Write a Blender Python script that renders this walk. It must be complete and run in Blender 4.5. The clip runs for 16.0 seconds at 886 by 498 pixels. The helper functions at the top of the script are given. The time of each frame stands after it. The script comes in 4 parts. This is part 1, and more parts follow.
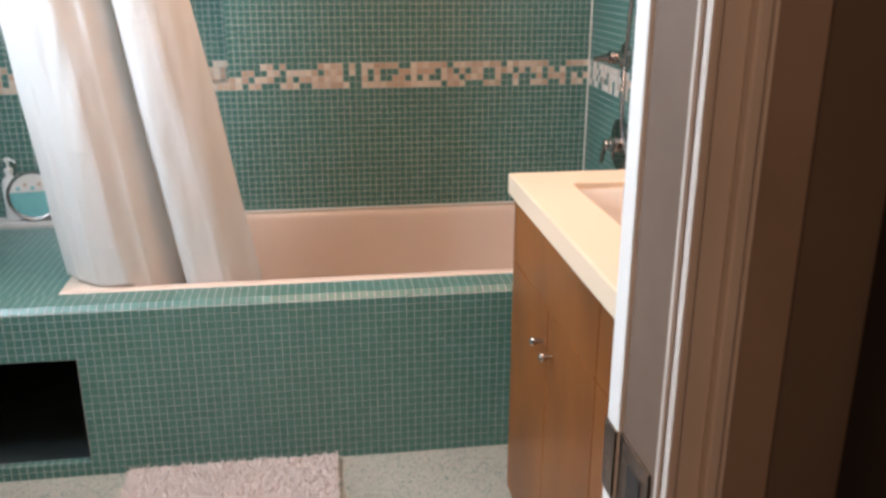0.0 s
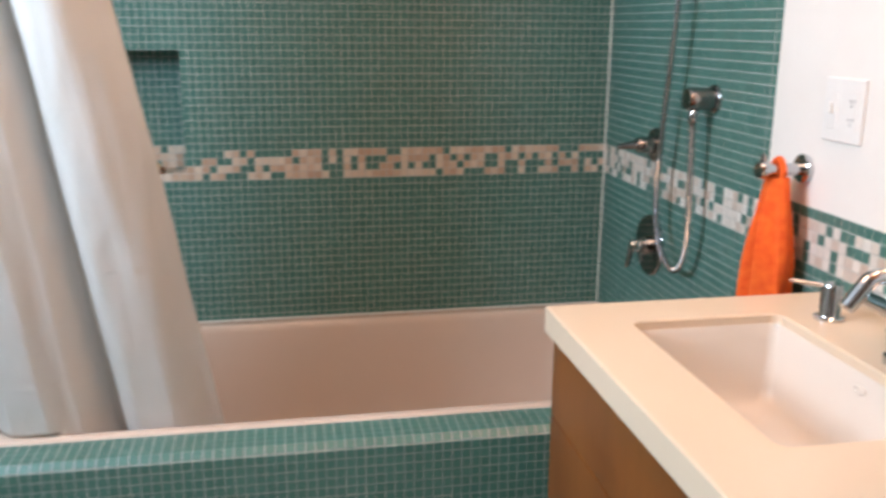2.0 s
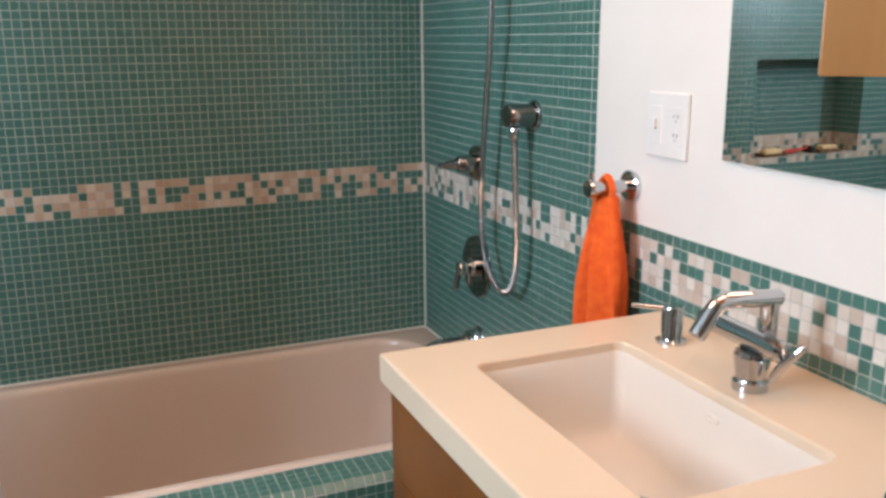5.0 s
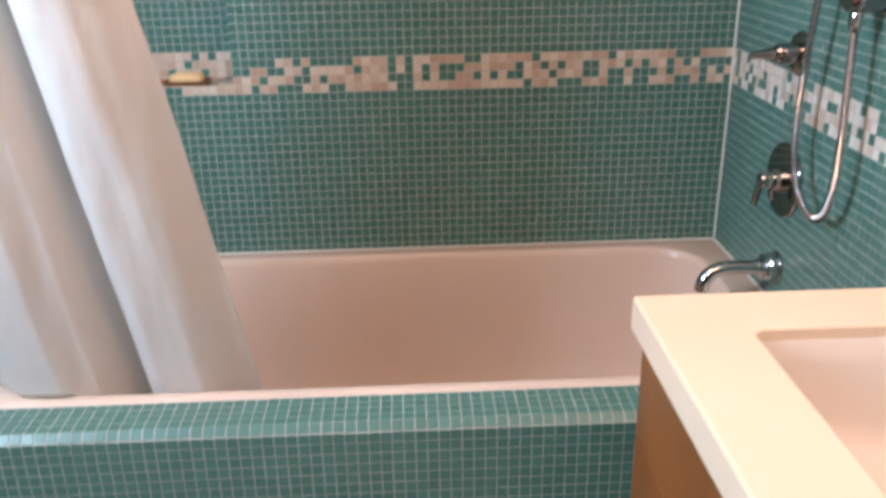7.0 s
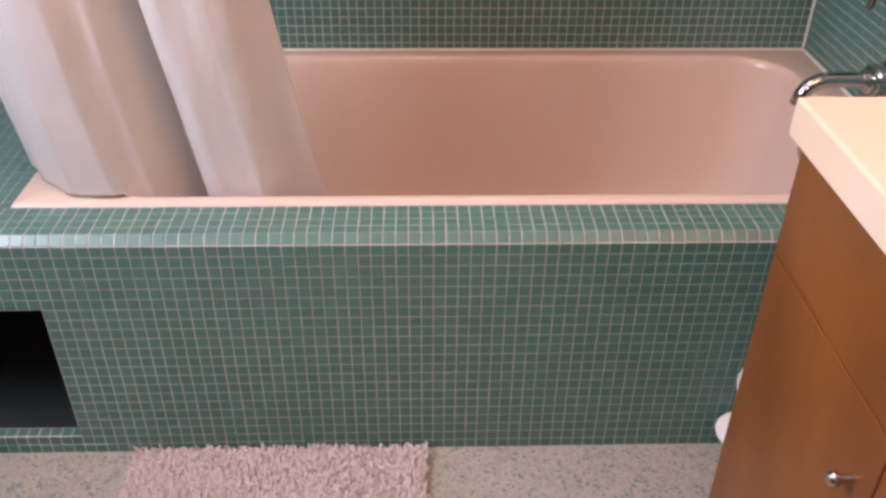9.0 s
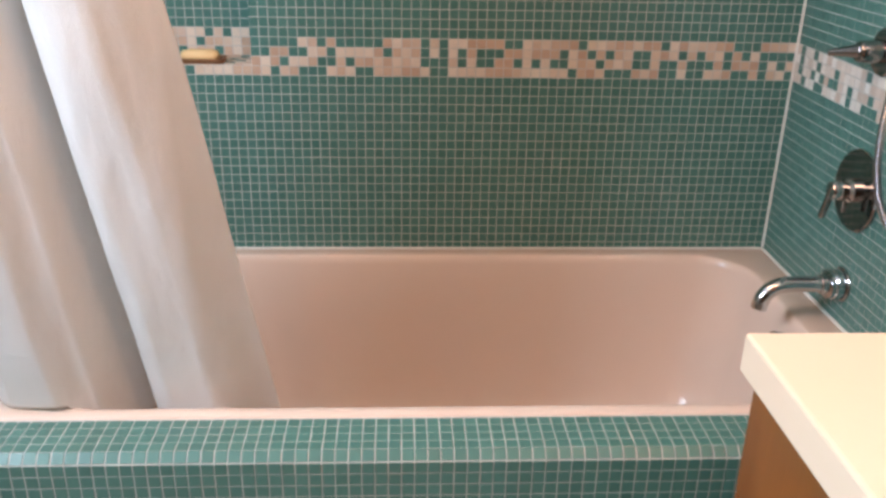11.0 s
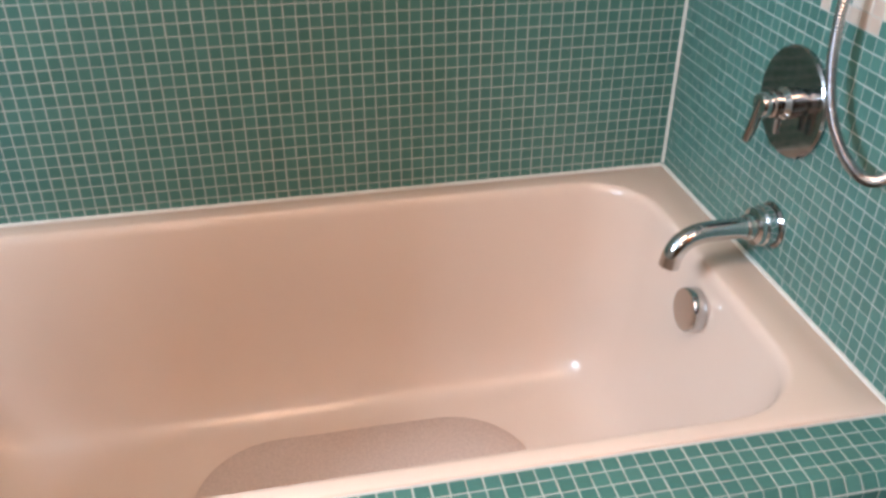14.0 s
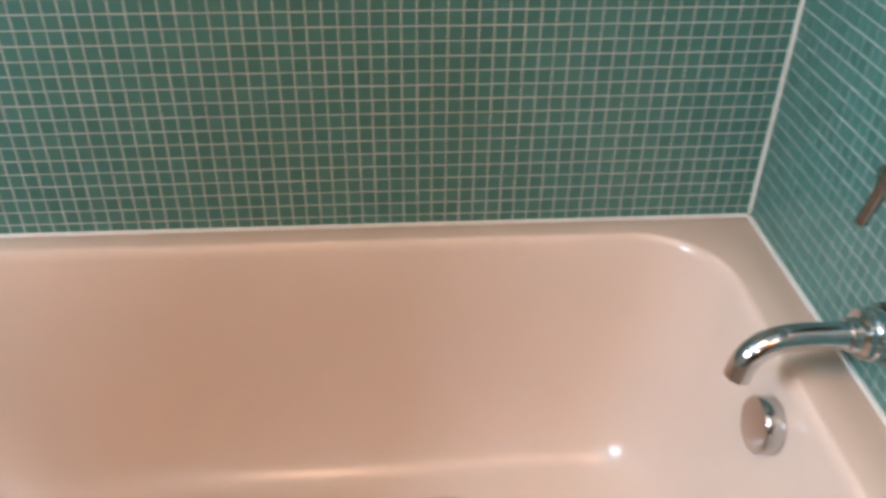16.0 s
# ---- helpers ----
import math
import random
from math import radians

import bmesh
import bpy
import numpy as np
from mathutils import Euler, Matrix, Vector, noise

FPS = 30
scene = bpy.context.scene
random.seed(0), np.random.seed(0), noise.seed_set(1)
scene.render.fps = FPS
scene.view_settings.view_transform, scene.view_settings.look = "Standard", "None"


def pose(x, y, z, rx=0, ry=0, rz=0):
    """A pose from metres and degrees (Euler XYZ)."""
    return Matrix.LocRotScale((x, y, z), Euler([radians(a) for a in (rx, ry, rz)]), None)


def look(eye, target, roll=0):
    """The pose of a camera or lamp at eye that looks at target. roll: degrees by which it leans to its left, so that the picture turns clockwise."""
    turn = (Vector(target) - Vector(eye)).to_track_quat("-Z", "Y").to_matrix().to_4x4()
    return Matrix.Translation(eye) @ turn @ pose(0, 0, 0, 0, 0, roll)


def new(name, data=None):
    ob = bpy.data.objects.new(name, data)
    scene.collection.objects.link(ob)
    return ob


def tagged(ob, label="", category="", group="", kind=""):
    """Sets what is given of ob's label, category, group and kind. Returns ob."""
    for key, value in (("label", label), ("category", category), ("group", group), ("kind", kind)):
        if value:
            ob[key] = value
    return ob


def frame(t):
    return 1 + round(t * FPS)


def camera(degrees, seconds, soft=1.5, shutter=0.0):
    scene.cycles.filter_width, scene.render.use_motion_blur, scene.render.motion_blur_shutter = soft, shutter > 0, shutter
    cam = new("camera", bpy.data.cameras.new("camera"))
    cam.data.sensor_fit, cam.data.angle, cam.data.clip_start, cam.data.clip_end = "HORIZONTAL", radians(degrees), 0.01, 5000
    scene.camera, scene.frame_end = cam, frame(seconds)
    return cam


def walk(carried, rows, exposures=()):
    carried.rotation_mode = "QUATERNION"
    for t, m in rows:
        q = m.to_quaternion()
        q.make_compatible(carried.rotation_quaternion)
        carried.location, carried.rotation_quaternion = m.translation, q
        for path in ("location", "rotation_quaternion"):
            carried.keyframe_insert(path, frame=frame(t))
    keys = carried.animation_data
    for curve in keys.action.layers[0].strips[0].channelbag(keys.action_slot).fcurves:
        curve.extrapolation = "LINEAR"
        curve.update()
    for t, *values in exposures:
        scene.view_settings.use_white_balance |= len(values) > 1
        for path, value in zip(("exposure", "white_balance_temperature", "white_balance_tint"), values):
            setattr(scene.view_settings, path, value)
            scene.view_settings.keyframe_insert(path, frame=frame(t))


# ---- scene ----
cam = camera(54.2, 16.0, soft=3.0, shutter=0.5)
PATH = [
    (0, (0.018, -0.099, 1.343), (0.288, 1.778, 0.708), 0.1),
    (0.5, (0.03, 0.002, 1.342), (0.292, 1.897, 0.761), -0.2),
    (1, (0.042, 0.154, 1.361), (0.256, 2.069, 0.825), 0.6),
    (1.5, (0.056, 0.274, 1.357), (0.27, 2.192, 0.831), 0.6),
    (2, (0.0, 0.377, 1.356), (0.351, 2.282, 0.857), 0.4),
    (2.5, (-0.008, 0.43, 1.359), (0.658, 2.261, 0.906), -0.3),
    (3, (-0.006, 0.452, 1.361), (0.831, 2.208, 0.897), -0.4),
    (5.5, (0.063, 0.601, 1.37), (0.739, 2.42, 0.886), -0.4),
    (6, (0.133, 0.701, 1.382), (0.529, 2.593, 0.869), -0.1),
    (6.5, (0.168, 0.742, 1.377), (0.402, 2.63, 0.76), -0.3),
    (7, (0.15, 0.748, 1.362), (0.222, 2.601, 0.614), -1.0),
    (7.5, (0.118, 0.793, 1.324), (0.159, 2.575, 0.417), -0.3),
    (8, (0.064, 0.833, 1.295), (0.153, 2.523, 0.23), 1.6),
    (8.5, (0.036, 0.851, 1.282), (0.152, 2.508, 0.169), 1.9),
    (9, (0.017, 0.869, 1.277), (0.071, 2.528, 0.161), 0.6),
    (9.5, (0.012, 0.88, 1.299), (0.057, 2.591, 0.263), 0.5),
    (10, (0.02, 0.876, 1.329), (0.169, 2.7, 0.523), 0.7),
    (12.5, (0.187, 1.126, 1.314), (0.188, 2.973, 0.545), 2.2),
    (13, (0.228, 1.218, 1.298), (0.383, 3.03, 0.466), 1.5),
    (13.5, (0.227, 1.368, 1.289), (0.509, 3.096, 0.323), 1.2),
    (14, (0.228, 1.462, 1.269), (0.568, 3.125, 0.211), 0.1),
    (14.5, (0.254, 1.535, 1.258), (0.615, 3.152, 0.138), 1.0),
    (15, (0.321, 1.644, 1.253), (0.651, 3.256, 0.115), 1.5),
    (15.5, (0.359, 1.721, 1.248), (0.661, 3.327, 0.095), 2.6),
    (16, (0.392, 1.775, 1.233), (0.523, 3.414, 0.093), 0.9),
]
EXPOSURE = [(0.0, 0.12, 6950, 15), (0.5, -0.04, 6900, 14), (1.0, -0.20, 6750, 13), (1.5, -0.22, 6700, 12), (2.5, -0.17, 6450, 10), (3.0, -0.31, 6500, 9), (5.5, -0.36, 6500, 10), (6.0, 0.02, 6750, 14), (6.5, 0.28, 6450, 18), (7.5, -0.14, 6400, 12), (8.0, -0.08, 6700, 17),
            (8.5, 0.04, 6950, 23), (9.0, 0.01, 7250, 36), (9.5, 0.08, 7250, 36), (10.2, 0.15, 6950, 25), (12.5, 0.02, 6600, 13), (13.0, 0.28, 6550, 17), (13.5, 0.44, 6500, 16), (14.5, 0.49, 6250, 6), (15.2, 0.48, 6250, 2), (16.0, 0.44, 6350, 10)]
walk(cam, [(t, look(eye, target, roll)) for t, eye, target, roll in PATH], EXPOSURE)

# ---- world, lights ----
world = bpy.data.worlds.new("daylight")
scene.world = world
world.use_nodes = True
wn = world.node_tree.nodes
sky = wn.new("ShaderNodeTexSky")
sky.sky_type, sky.sun_disc, sky.sun_elevation, sky.sun_rotation = "NISHITA", False, radians(40), radians(250)
wn["Background"].inputs[1].default_value = 0.1
world.node_tree.links.new(sky.outputs[0], wn["Background"].inputs[0])


def area_lamp(name, m, sx, sy, watts, colour):
    lamp = bpy.data.lights.new(name, "AREA")
    lamp.shape, lamp.size, lamp.size_y, lamp.energy, lamp.color = "RECTANGLE", sx, sy, watts, colour
    ob = new(name, lamp)
    ob.matrix_world = m
    return ob


BACK_W, WINDOW_W, CEILING_W, VANITY_W, HALL_W = 1.5, 66.0, 10.0, 4.4, 13.0
area_lamp("back_window_daylight", look((-1.24, 2.935, 1.89), (-1.24, 0.0, 1.89)), 0.36, 0.58, BACK_W, (0.76, 0.87, 1.0))
area_lamp("window_daylight", look((-1.545, 1.35, 1.89), (0.0, 1.35, 1.89)), 0.58, 0.58, WINDOW_W, (0.66, 0.83, 1.0))
area_lamp("ceiling_lamp_glow", look((0.05, 1.62, 2.335), (0.05, 1.62, 0.0)), 0.56, 0.56, CEILING_W, (1.0, 0.55, 0.33))
area_lamp("vanity_light_glow", look((0.86, 1.25, 2.085), (0.80, 1.25, 1.0)), 0.11, 0.43, VANITY_W, (1.0, 0.52, 0.30))
area_lamp("hall_light_glow", look((-0.4, -0.7, 2.33), (-0.4, -0.7, 0)), 0.25, 0.25, HALL_W, (1.0, 0.66, 0.46))

# ---- materials ----


def mat_base(name, rough=0.5, metal=0.0):
    m = bpy.data.materials.new(name)
    m.use_nodes = True
    t = m.node_tree
    b = t.nodes["Principled BSDF"]
    b.inputs["Roughness"].default_value = rough
    b.inputs["Metallic"].default_value = metal
    return m, t, b


def lk(t, a, b):
    t.links.new(a, b)


def ramp_node(t, stops, mode="LINEAR"):
    r = t.nodes.new("ShaderNodeValToRGB")
    r.color_ramp.interpolation = mode
    el = r.color_ramp.elements
    while len(el) < len(stops):
        el.new(0.5)
    for e, (p, c) in zip(el, stops):
        e.position, e.color = p, (*c, 1)
    return r


def noise_node(t, scale, detail=4.0, rough=0.55, stretch=None):
    co = t.nodes.new("ShaderNodeTexCoord")
    n = t.nodes.new("ShaderNodeTexNoise")
    n.inputs["Scale"].default_value, n.inputs["Detail"].default_value, n.inputs["Roughness"].default_value = scale, detail, rough
    if stretch:
        mp = t.nodes.new("ShaderNodeMapping")
        mp.inputs["Scale"].default_value = stretch
        lk(t, co.outputs["Object"], mp.inputs["Vector"])
        lk(t, mp.outputs["Vector"], n.inputs["Vector"])
    else:
        lk(t, co.outputs["Object"], n.inputs["Vector"])
    return n


def bump(t, b, height, strength=0.2, dist=0.002):
    n = t.nodes.new("ShaderNodeBump")
    n.inputs["Strength"].default_value, n.inputs["Distance"].default_value = strength, dist
    lk(t, height, n.inputs["Height"])
    lk(t, n.outputs["Normal"], b.inputs["Normal"])


def mottled(name, dark, light, scale, rough=0.5, bump_strength=0.1, bump_scale=None, metal=0.0, stretch=None, rough_var=0.1):
    """Two tones by noise, fine relief and uneven gloss."""
    m, t, b = mat_base(name, rough, metal)
    n = noise_node(t, scale, stretch=stretch)
    r = ramp_node(t, [(0.3, dark), (0.7, light)])
    lk(t, n.outputs["Fac"], r.inputs["Fac"])
    lk(t, r.outputs["Color"], b.inputs["Base Color"])
    n2 = noise_node(t, bump_scale or scale * 9, 3.0)
    bump(t, b, n2.outputs["Fac"], bump_strength)
    mr = t.nodes.new("ShaderNodeMapRange")
    mr.inputs["To Min"].default_value, mr.inputs["To Max"].default_value = max(0.02, rough - rough_var), min(1, rough + rough_var)
    n3 = noise_node(t, scale * 2.7)
    lk(t, n3.outputs["Fac"], mr.inputs["Value"])
    lk(t, mr.outputs["Result"], b.inputs["Roughness"])
    return m


def tile_mat(name, stops, rough, mode="LINEAR", coat=0.0):
    """A colour for each tile by chance, with faint clouding inside the tile."""
    m, t, b = mat_base(name, rough)
    oi = t.nodes.new("ShaderNodeObjectInfo")
    ge = t.nodes.new("ShaderNodeNewGeometry")
    add = t.nodes.new("ShaderNodeMath")
    fr = t.nodes.new("ShaderNodeMath")
    fr.operation = "FRACT"
    lk(t, oi.outputs["Random"], add.inputs[0])
    lk(t, ge.outputs["Random Per Island"], add.inputs[1])
    lk(t, add.outputs[0], fr.inputs[0])
    r = ramp_node(t, stops, mode)
    lk(t, fr.outputs[0], r.inputs["Fac"])
    n = noise_node(t, 60.0, 3.0)
    mx = t.nodes.new("ShaderNodeMixRGB")
    mx.blend_type = "MULTIPLY"
    mx.inputs["Fac"].default_value = 0.5
    g = ramp_node(t, [(0.3, (0.78, 0.8, 0.8)), (0.7, (1, 1, 1))])
    lk(t, n.outputs["Fac"], g.inputs["Fac"])
    lk(t, r.outputs["Color"], mx.inputs["Color1"])
    lk(t, g.outputs["Color"], mx.inputs["Color2"])
    lk(t, mx.outputs["Color"], b.inputs["Base Color"])
    n2 = noise_node(t, 35.0, 2.0)
    bump(t, b, n2.outputs["Fac"], 0.25, 0.0015)
    b.inputs["Coat Weight"].default_value = coat
    b.inputs["Coat Roughness"].default_value = 0.25
    return m


def veneer(name, dark, light, rough):
    """Cloudy figure in the wood with a fine upright grain over it."""
    m, t, b = mat_base(name, rough)
    cloud = noise_node(t, 4.5, 4.0, stretch=(1.5, 1.5, 0.7))
    grain = noise_node(t, 26.0, 5.0, stretch=(5.0, 5.0, 0.25))
    ad = t.nodes.new("ShaderNodeMath")
    ad.operation = "MULTIPLY_ADD"
    ad.inputs[1].default_value = 0.2
    lk(t, grain.outputs["Fac"], ad.inputs[0])
    mu = t.nodes.new("ShaderNodeMath")
    mu.operation = "MULTIPLY"
    mu.inputs[1].default_value = 0.8
    lk(t, cloud.outputs["Fac"], mu.inputs[0])
    lk(t, mu.outputs[0], ad.inputs[2])
    r = ramp_node(t, [(0.34, dark), (0.64, light)])
    lk(t, ad.outputs[0], r.inputs["Fac"])
    lk(t, r.outputs["Color"], b.inputs["Base Color"])
    bump(t, b, grain.outputs["Fac"], 0.05, 0.001)
    return m


GREEN = tile_mat("green_glass_tile", [(0.0, (0.056, 0.168, 0.142)), (0.35, (0.063, 0.184, 0.156)), (0.7, (0.072, 0.201, 0.172)), (1.0, (0.058, 0.173, 0.151))], 0.33, coat=0.2)
STONE = tile_mat("tan_stone_tile", [(0.0, (0.50, 0.33, 0.235)), (0.3, (0.58, 0.42, 0.31)), (0.55, (0.66, 0.53, 0.42)), (0.8, (0.70, 0.60, 0.50)), (1.0, (0.54, 0.36, 0.26))], 0.45)
PALE = tile_mat("pale_stone_tile", [(0.0, (0.55, 0.43, 0.35)), (0.3, (0.66, 0.59, 0.52)), (0.6, (0.74, 0.70, 0.65)), (0.85, (0.70, 0.64, 0.58)), (1.0, (0.52, 0.39, 0.31))], 0.4)
GROUT = mottled("grey_grout", (0.43, 0.43, 0.40), (0.53, 0.525, 0.49), 14.0, 0.85, 0.2, 300)
PAINT = mottled("white_wall_paint", (0.79, 0.755, 0.715), (0.84, 0.805, 0.765), 5.0, 0.6, 0.06, 160)
# for the left wall out of view: muted so that less light bounces back
SAGE = mottled("sage_grey_bounce_dimmer", (0.34, 0.36, 0.33), (0.39, 0.41, 0.38), 5.0, 0.6, 0.06, 160)
CEIL = mottled("white_ceiling_paint", (0.76, 0.75, 0.73), (0.80, 0.79, 0.78), 3.0, 0.8, 0.06, 120)
TRIM = mottled("white_gloss_trim_paint", (0.74, 0.72, 0.69), (0.82, 0.80, 0.77), 7.0, 0.35, 0.05, 90)
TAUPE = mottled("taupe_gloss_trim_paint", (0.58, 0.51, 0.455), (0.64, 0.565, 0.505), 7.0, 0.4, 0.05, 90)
# brown for the jamb face, darkened to carry the shadow lying on it
SHADETRIM = mottled("brown_trim_shade_darkened", (0.120, 0.074, 0.050), (0.155, 0.097, 0.067), 7.0, 0.6, 0.05, 90)
TANTRIM = mottled("tan_brown_outer_trim", (0.27, 0.20, 0.15), (0.32, 0.24, 0.185), 7.0, 0.5, 0.05, 90)
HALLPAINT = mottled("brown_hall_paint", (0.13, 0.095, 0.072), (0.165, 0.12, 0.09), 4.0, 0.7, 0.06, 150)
ENAMEL = mottled("cream_bath_enamel", (0.665, 0.520, 0.425), (0.695, 0.548, 0.452), 2.0, 0.24, 0.04, 24, rough_var=0.05)
PORCELAIN = mottled("white_porcelain", (0.72, 0.645, 0.57), (0.75, 0.675, 0.60), 3.0, 0.10, 0.01, 20, rough_var=0.04)
COUNTER = mottled("cream_solid_surface", (0.72, 0.575, 0.425), (0.745, 0.60, 0.45), 3.0, 0.3, 0.0, 200, rough_var=0.03)
WOOD = veneer("orange_maple_veneer", (0.138, 0.038, 0.006), (0.232, 0.073, 0.013), 0.36)
WOOD_LIGHT = veneer("light_maple_veneer", (0.50, 0.215, 0.070), (0.61, 0.295, 0.102), 0.4)
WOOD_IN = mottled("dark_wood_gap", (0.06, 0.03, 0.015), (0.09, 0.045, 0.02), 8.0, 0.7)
DARK = mottled("dark_stained_wood", (0.012, 0.009, 0.008), (0.022, 0.016, 0.013), 5.0, 0.6, stretch=(2, 2, 0.3))
CHROME = mottled("polished_chrome", (0.52, 0.53, 0.55), (0.60, 0.61, 0.62), 12.0, 0.08, 0.0, metal=1.0, rough_var=0.04)
NICKEL = mottled("worn_chrome", (0.55, 0.55, 0.56), (0.68, 0.68, 0.69), 20.0, 0.22, 0.02, metal=1.0, rough_var=0.08)
# chrome with the dark room it mirrors put into its colour
DARKCHROME = mottled("dark_reflection_chrome", (0.30, 0.29, 0.29), (0.40, 0.39, 0.385), 14.0, 0.09, 0.01, metal=1.0, rough_var=0.04)
STEEL = mottled("grey_steel_hose", (0.42, 0.42, 0.43), (0.50, 0.50, 0.51), 40.0, 0.24, 0.02, metal=1.0, rough_var=0.06)
BRONZE = mottled("dark_tarnished_metal", (0.10, 0.085, 0.075), (0.20, 0.17, 0.15), 30.0, 0.3, 0.05, metal=1.0)
CAULK = mottled("aged_caulk", (0.64, 0.62, 0.57), (0.73, 0.71, 0.66), 30.0, 0.5)
ORANGE = mottled("orange_terry_cloth", (0.85, 0.10, 0.012), (0.95, 0.16, 0.02), 60.0, 0.95, 0.7, 500)
BLUE = mottled("blue_terry_cloth", (0.006, 0.062, 0.125), (0.012, 0.095, 0.18), 60.0, 0.95, 0.8, 450)
PLASTIC = mottled("white_plastic", (0.80, 0.78, 0.755), (0.84, 0.82, 0.795), 20.0, 0.35)
BLACK = mottled("flat_black", (0.01, 0.01, 0.01), (0.02, 0.02, 0.02), 20.0, 0.5)
SOAP = mottled("cream_soap", (0.72, 0.47, 0.22), (0.80, 0.56, 0.28), 25.0, 0.5, 0.1)
RED = mottled("red_plastic", (0.55, 0.03, 0.015), (0.65, 0.05, 0.02), 20.0, 0.35)
BROWN = mottled("brown_wood_dish", (0.16, 0.07, 0.03), (0.24, 0.11, 0.05), 12.0, 0.6, stretch=(0.4, 2, 2))
MARBLE = mottled("white_stone_sill", (0.62, 0.60, 0.57), (0.75, 0.73, 0.70), 9.0, 0.35)
TEAL = mottled("turquoise_glaze", (0.14, 0.42, 0.43), (0.20, 0.50, 0.50), 12.0, 0.3)
GREYMAT = mottled("grey_rubber_mesh", (0.52, 0.40, 0.335), (0.64, 0.50, 0.425), 220.0, 0.8, 0.9, 260)
SHAG = mottled("pink_white_shag", (0.70, 0.63, 0.60), (0.80, 0.735, 0.705), 45.0, 0.95, 0.4, 300)
MORTAR = mottled("rough_brown_grey_mortar", (0.13, 0.115, 0.10), (0.20, 0.175, 0.155), 25.0, 0.9, 0.5, 90)
# near-black teal: the deep shade inside the recess, put into the colour
CAVITY = mottled("shade_dark_lining", (0.016, 0.024, 0.024), (0.032, 0.046, 0.046), 6.0, 0.8)
HALLFLOOR = mottled("brown_hall_floor", (0.10, 0.06, 0.035), (0.16, 0.095, 0.055), 3.0, 0.5, stretch=(4, 0.4, 1))


def mirror_mat():
    m, t, b = mat_base("mirror_glass", 0.015, 1.0)
    b.inputs["Base Color"].default_value = (0.86, 0.88, 0.87, 1)
    return m


def curtain_mat():
    m, t, b = mat_base("white_curtain_cloth", 0.75)
    n = noise_node(t, 4.0)
    r = ramp_node(t, [(0.3, (0.81, 0.78, 0.745)), (0.7, (0.86, 0.83, 0.80))])
    lk(t, n.outputs["Fac"], r.inputs["Fac"])
    lk(t, r.outputs["Color"], b.inputs["Base Color"])
    weave = noise_node(t, 500.0, 2.0)
    crease = noise_node(t, 9.0, 3.0, stretch=(1.5, 1.5, 0.7))
    ad = t.nodes.new("ShaderNodeMath")
    ad.operation = "MULTIPLY_ADD"
    ad.inputs[1].default_value = 6.0
    lk(t, crease.outputs["Fac"], ad.inputs[0])
    lk(t, weave.outputs["Fac"], ad.inputs[2])
    bump(t, b, ad.outputs[0], 0.6, 0.003)
    tr = t.nodes.new("ShaderNodeBsdfTranslucent")
    tr.inputs["Color"].default_value = (0.85, 0.82, 0.78, 1)
    mix = t.nodes.new("ShaderNodeMixShader")
    mix.inputs["Fac"].default_value = 0.28
    lk(t, b.outputs[0], mix.inputs[1])
    lk(t, tr.outputs[0], mix.inputs[2])
    lk(t, mix.outputs[0], t.nodes["Material Output"].inputs["Surface"])
    return m


def floor_mat():
    m, t, b = mat_base("speckled_terrazzo", 0.45)
    co = t.nodes.new("ShaderNodeTexCoord")
    v = t.nodes.new("ShaderNodeTexVoronoi")
    v.inputs["Scale"].default_value = 210.0
    lk(t, co.outputs["Object"], v.inputs["Vector"])
    sep = t.nodes.new("ShaderNodeSeparateColor")
    lk(t, v.outputs["Color"], sep.inputs[0])
    r = ramp_node(t, [(0.0, (0.32, 0.34, 0.30)), (0.22, (0.40, 0.39, 0.34)), (0.55, (0.46, 0.44, 0.38)), (0.80, (0.42, 0.355, 0.30)), (0.91, (0.16, 0.24, 0.21))], "CONSTANT")
    lk(t, sep.outputs[0], r.inputs["Fac"])
    n = noise_node(t, 3.0)
    g = ramp_node(t, [(0.3, (0.85, 0.85, 0.83)), (0.7, (1, 1, 1))])
    lk(t, n.outputs["Fac"], g.inputs["Fac"])
    mx = t.nodes.new("ShaderNodeMixRGB")
    mx.blend_type = "MULTIPLY"
    mx.inputs["Fac"].default_value = 1.0
    lk(t, r.outputs["Color"], mx.inputs["Color1"])
    lk(t, g.outputs["Color"], mx.inputs["Color2"])
    lk(t, mx.outputs["Color"], b.inputs["Base Color"])
    bump(t, b, v.outputs["Distance"], 0.1, 0.001)
    return m


def lamp_mat():
    m, t, b = mat_base("lit_glass_shade", 0.4)
    b.inputs["Base Color"].default_value = (0.9, 0.85, 0.75, 1)
    b.inputs["Emission Color"].default_value = (1.0, 0.72, 0.48, 1)
    b.inputs["Emission Strength"].default_value = 4.0
    return m


def pane_mat():
    m, t, b = mat_base("window_glass", 0.02)
    b.inputs["Transmission Weight"].default_value = 1.0
    b.inputs["Base Color"].default_value = (0.95, 0.97, 0.97, 1)
    return m


MIRROR, CLOTH, TERRAZZO, LAMP, PANE = mirror_mat(), curtain_mat(), floor_mat(), lamp_mat(), pane_mat()

# ---- mesh helpers ----


def mesh_from(name, bm, material, smooth=False, angle=None):
    me = bpy.data.meshes.new(name)
    bmesh.ops.recalc_face_normals(bm, faces=bm.faces[:])
    for f in bm.faces:
        f.smooth = smooth
    bm.to_mesh(me)
    bm.free()
    me.materials.append(material)
    if smooth:
        me.set_sharp_from_angle(angle=radians(angle or 40))
    return me


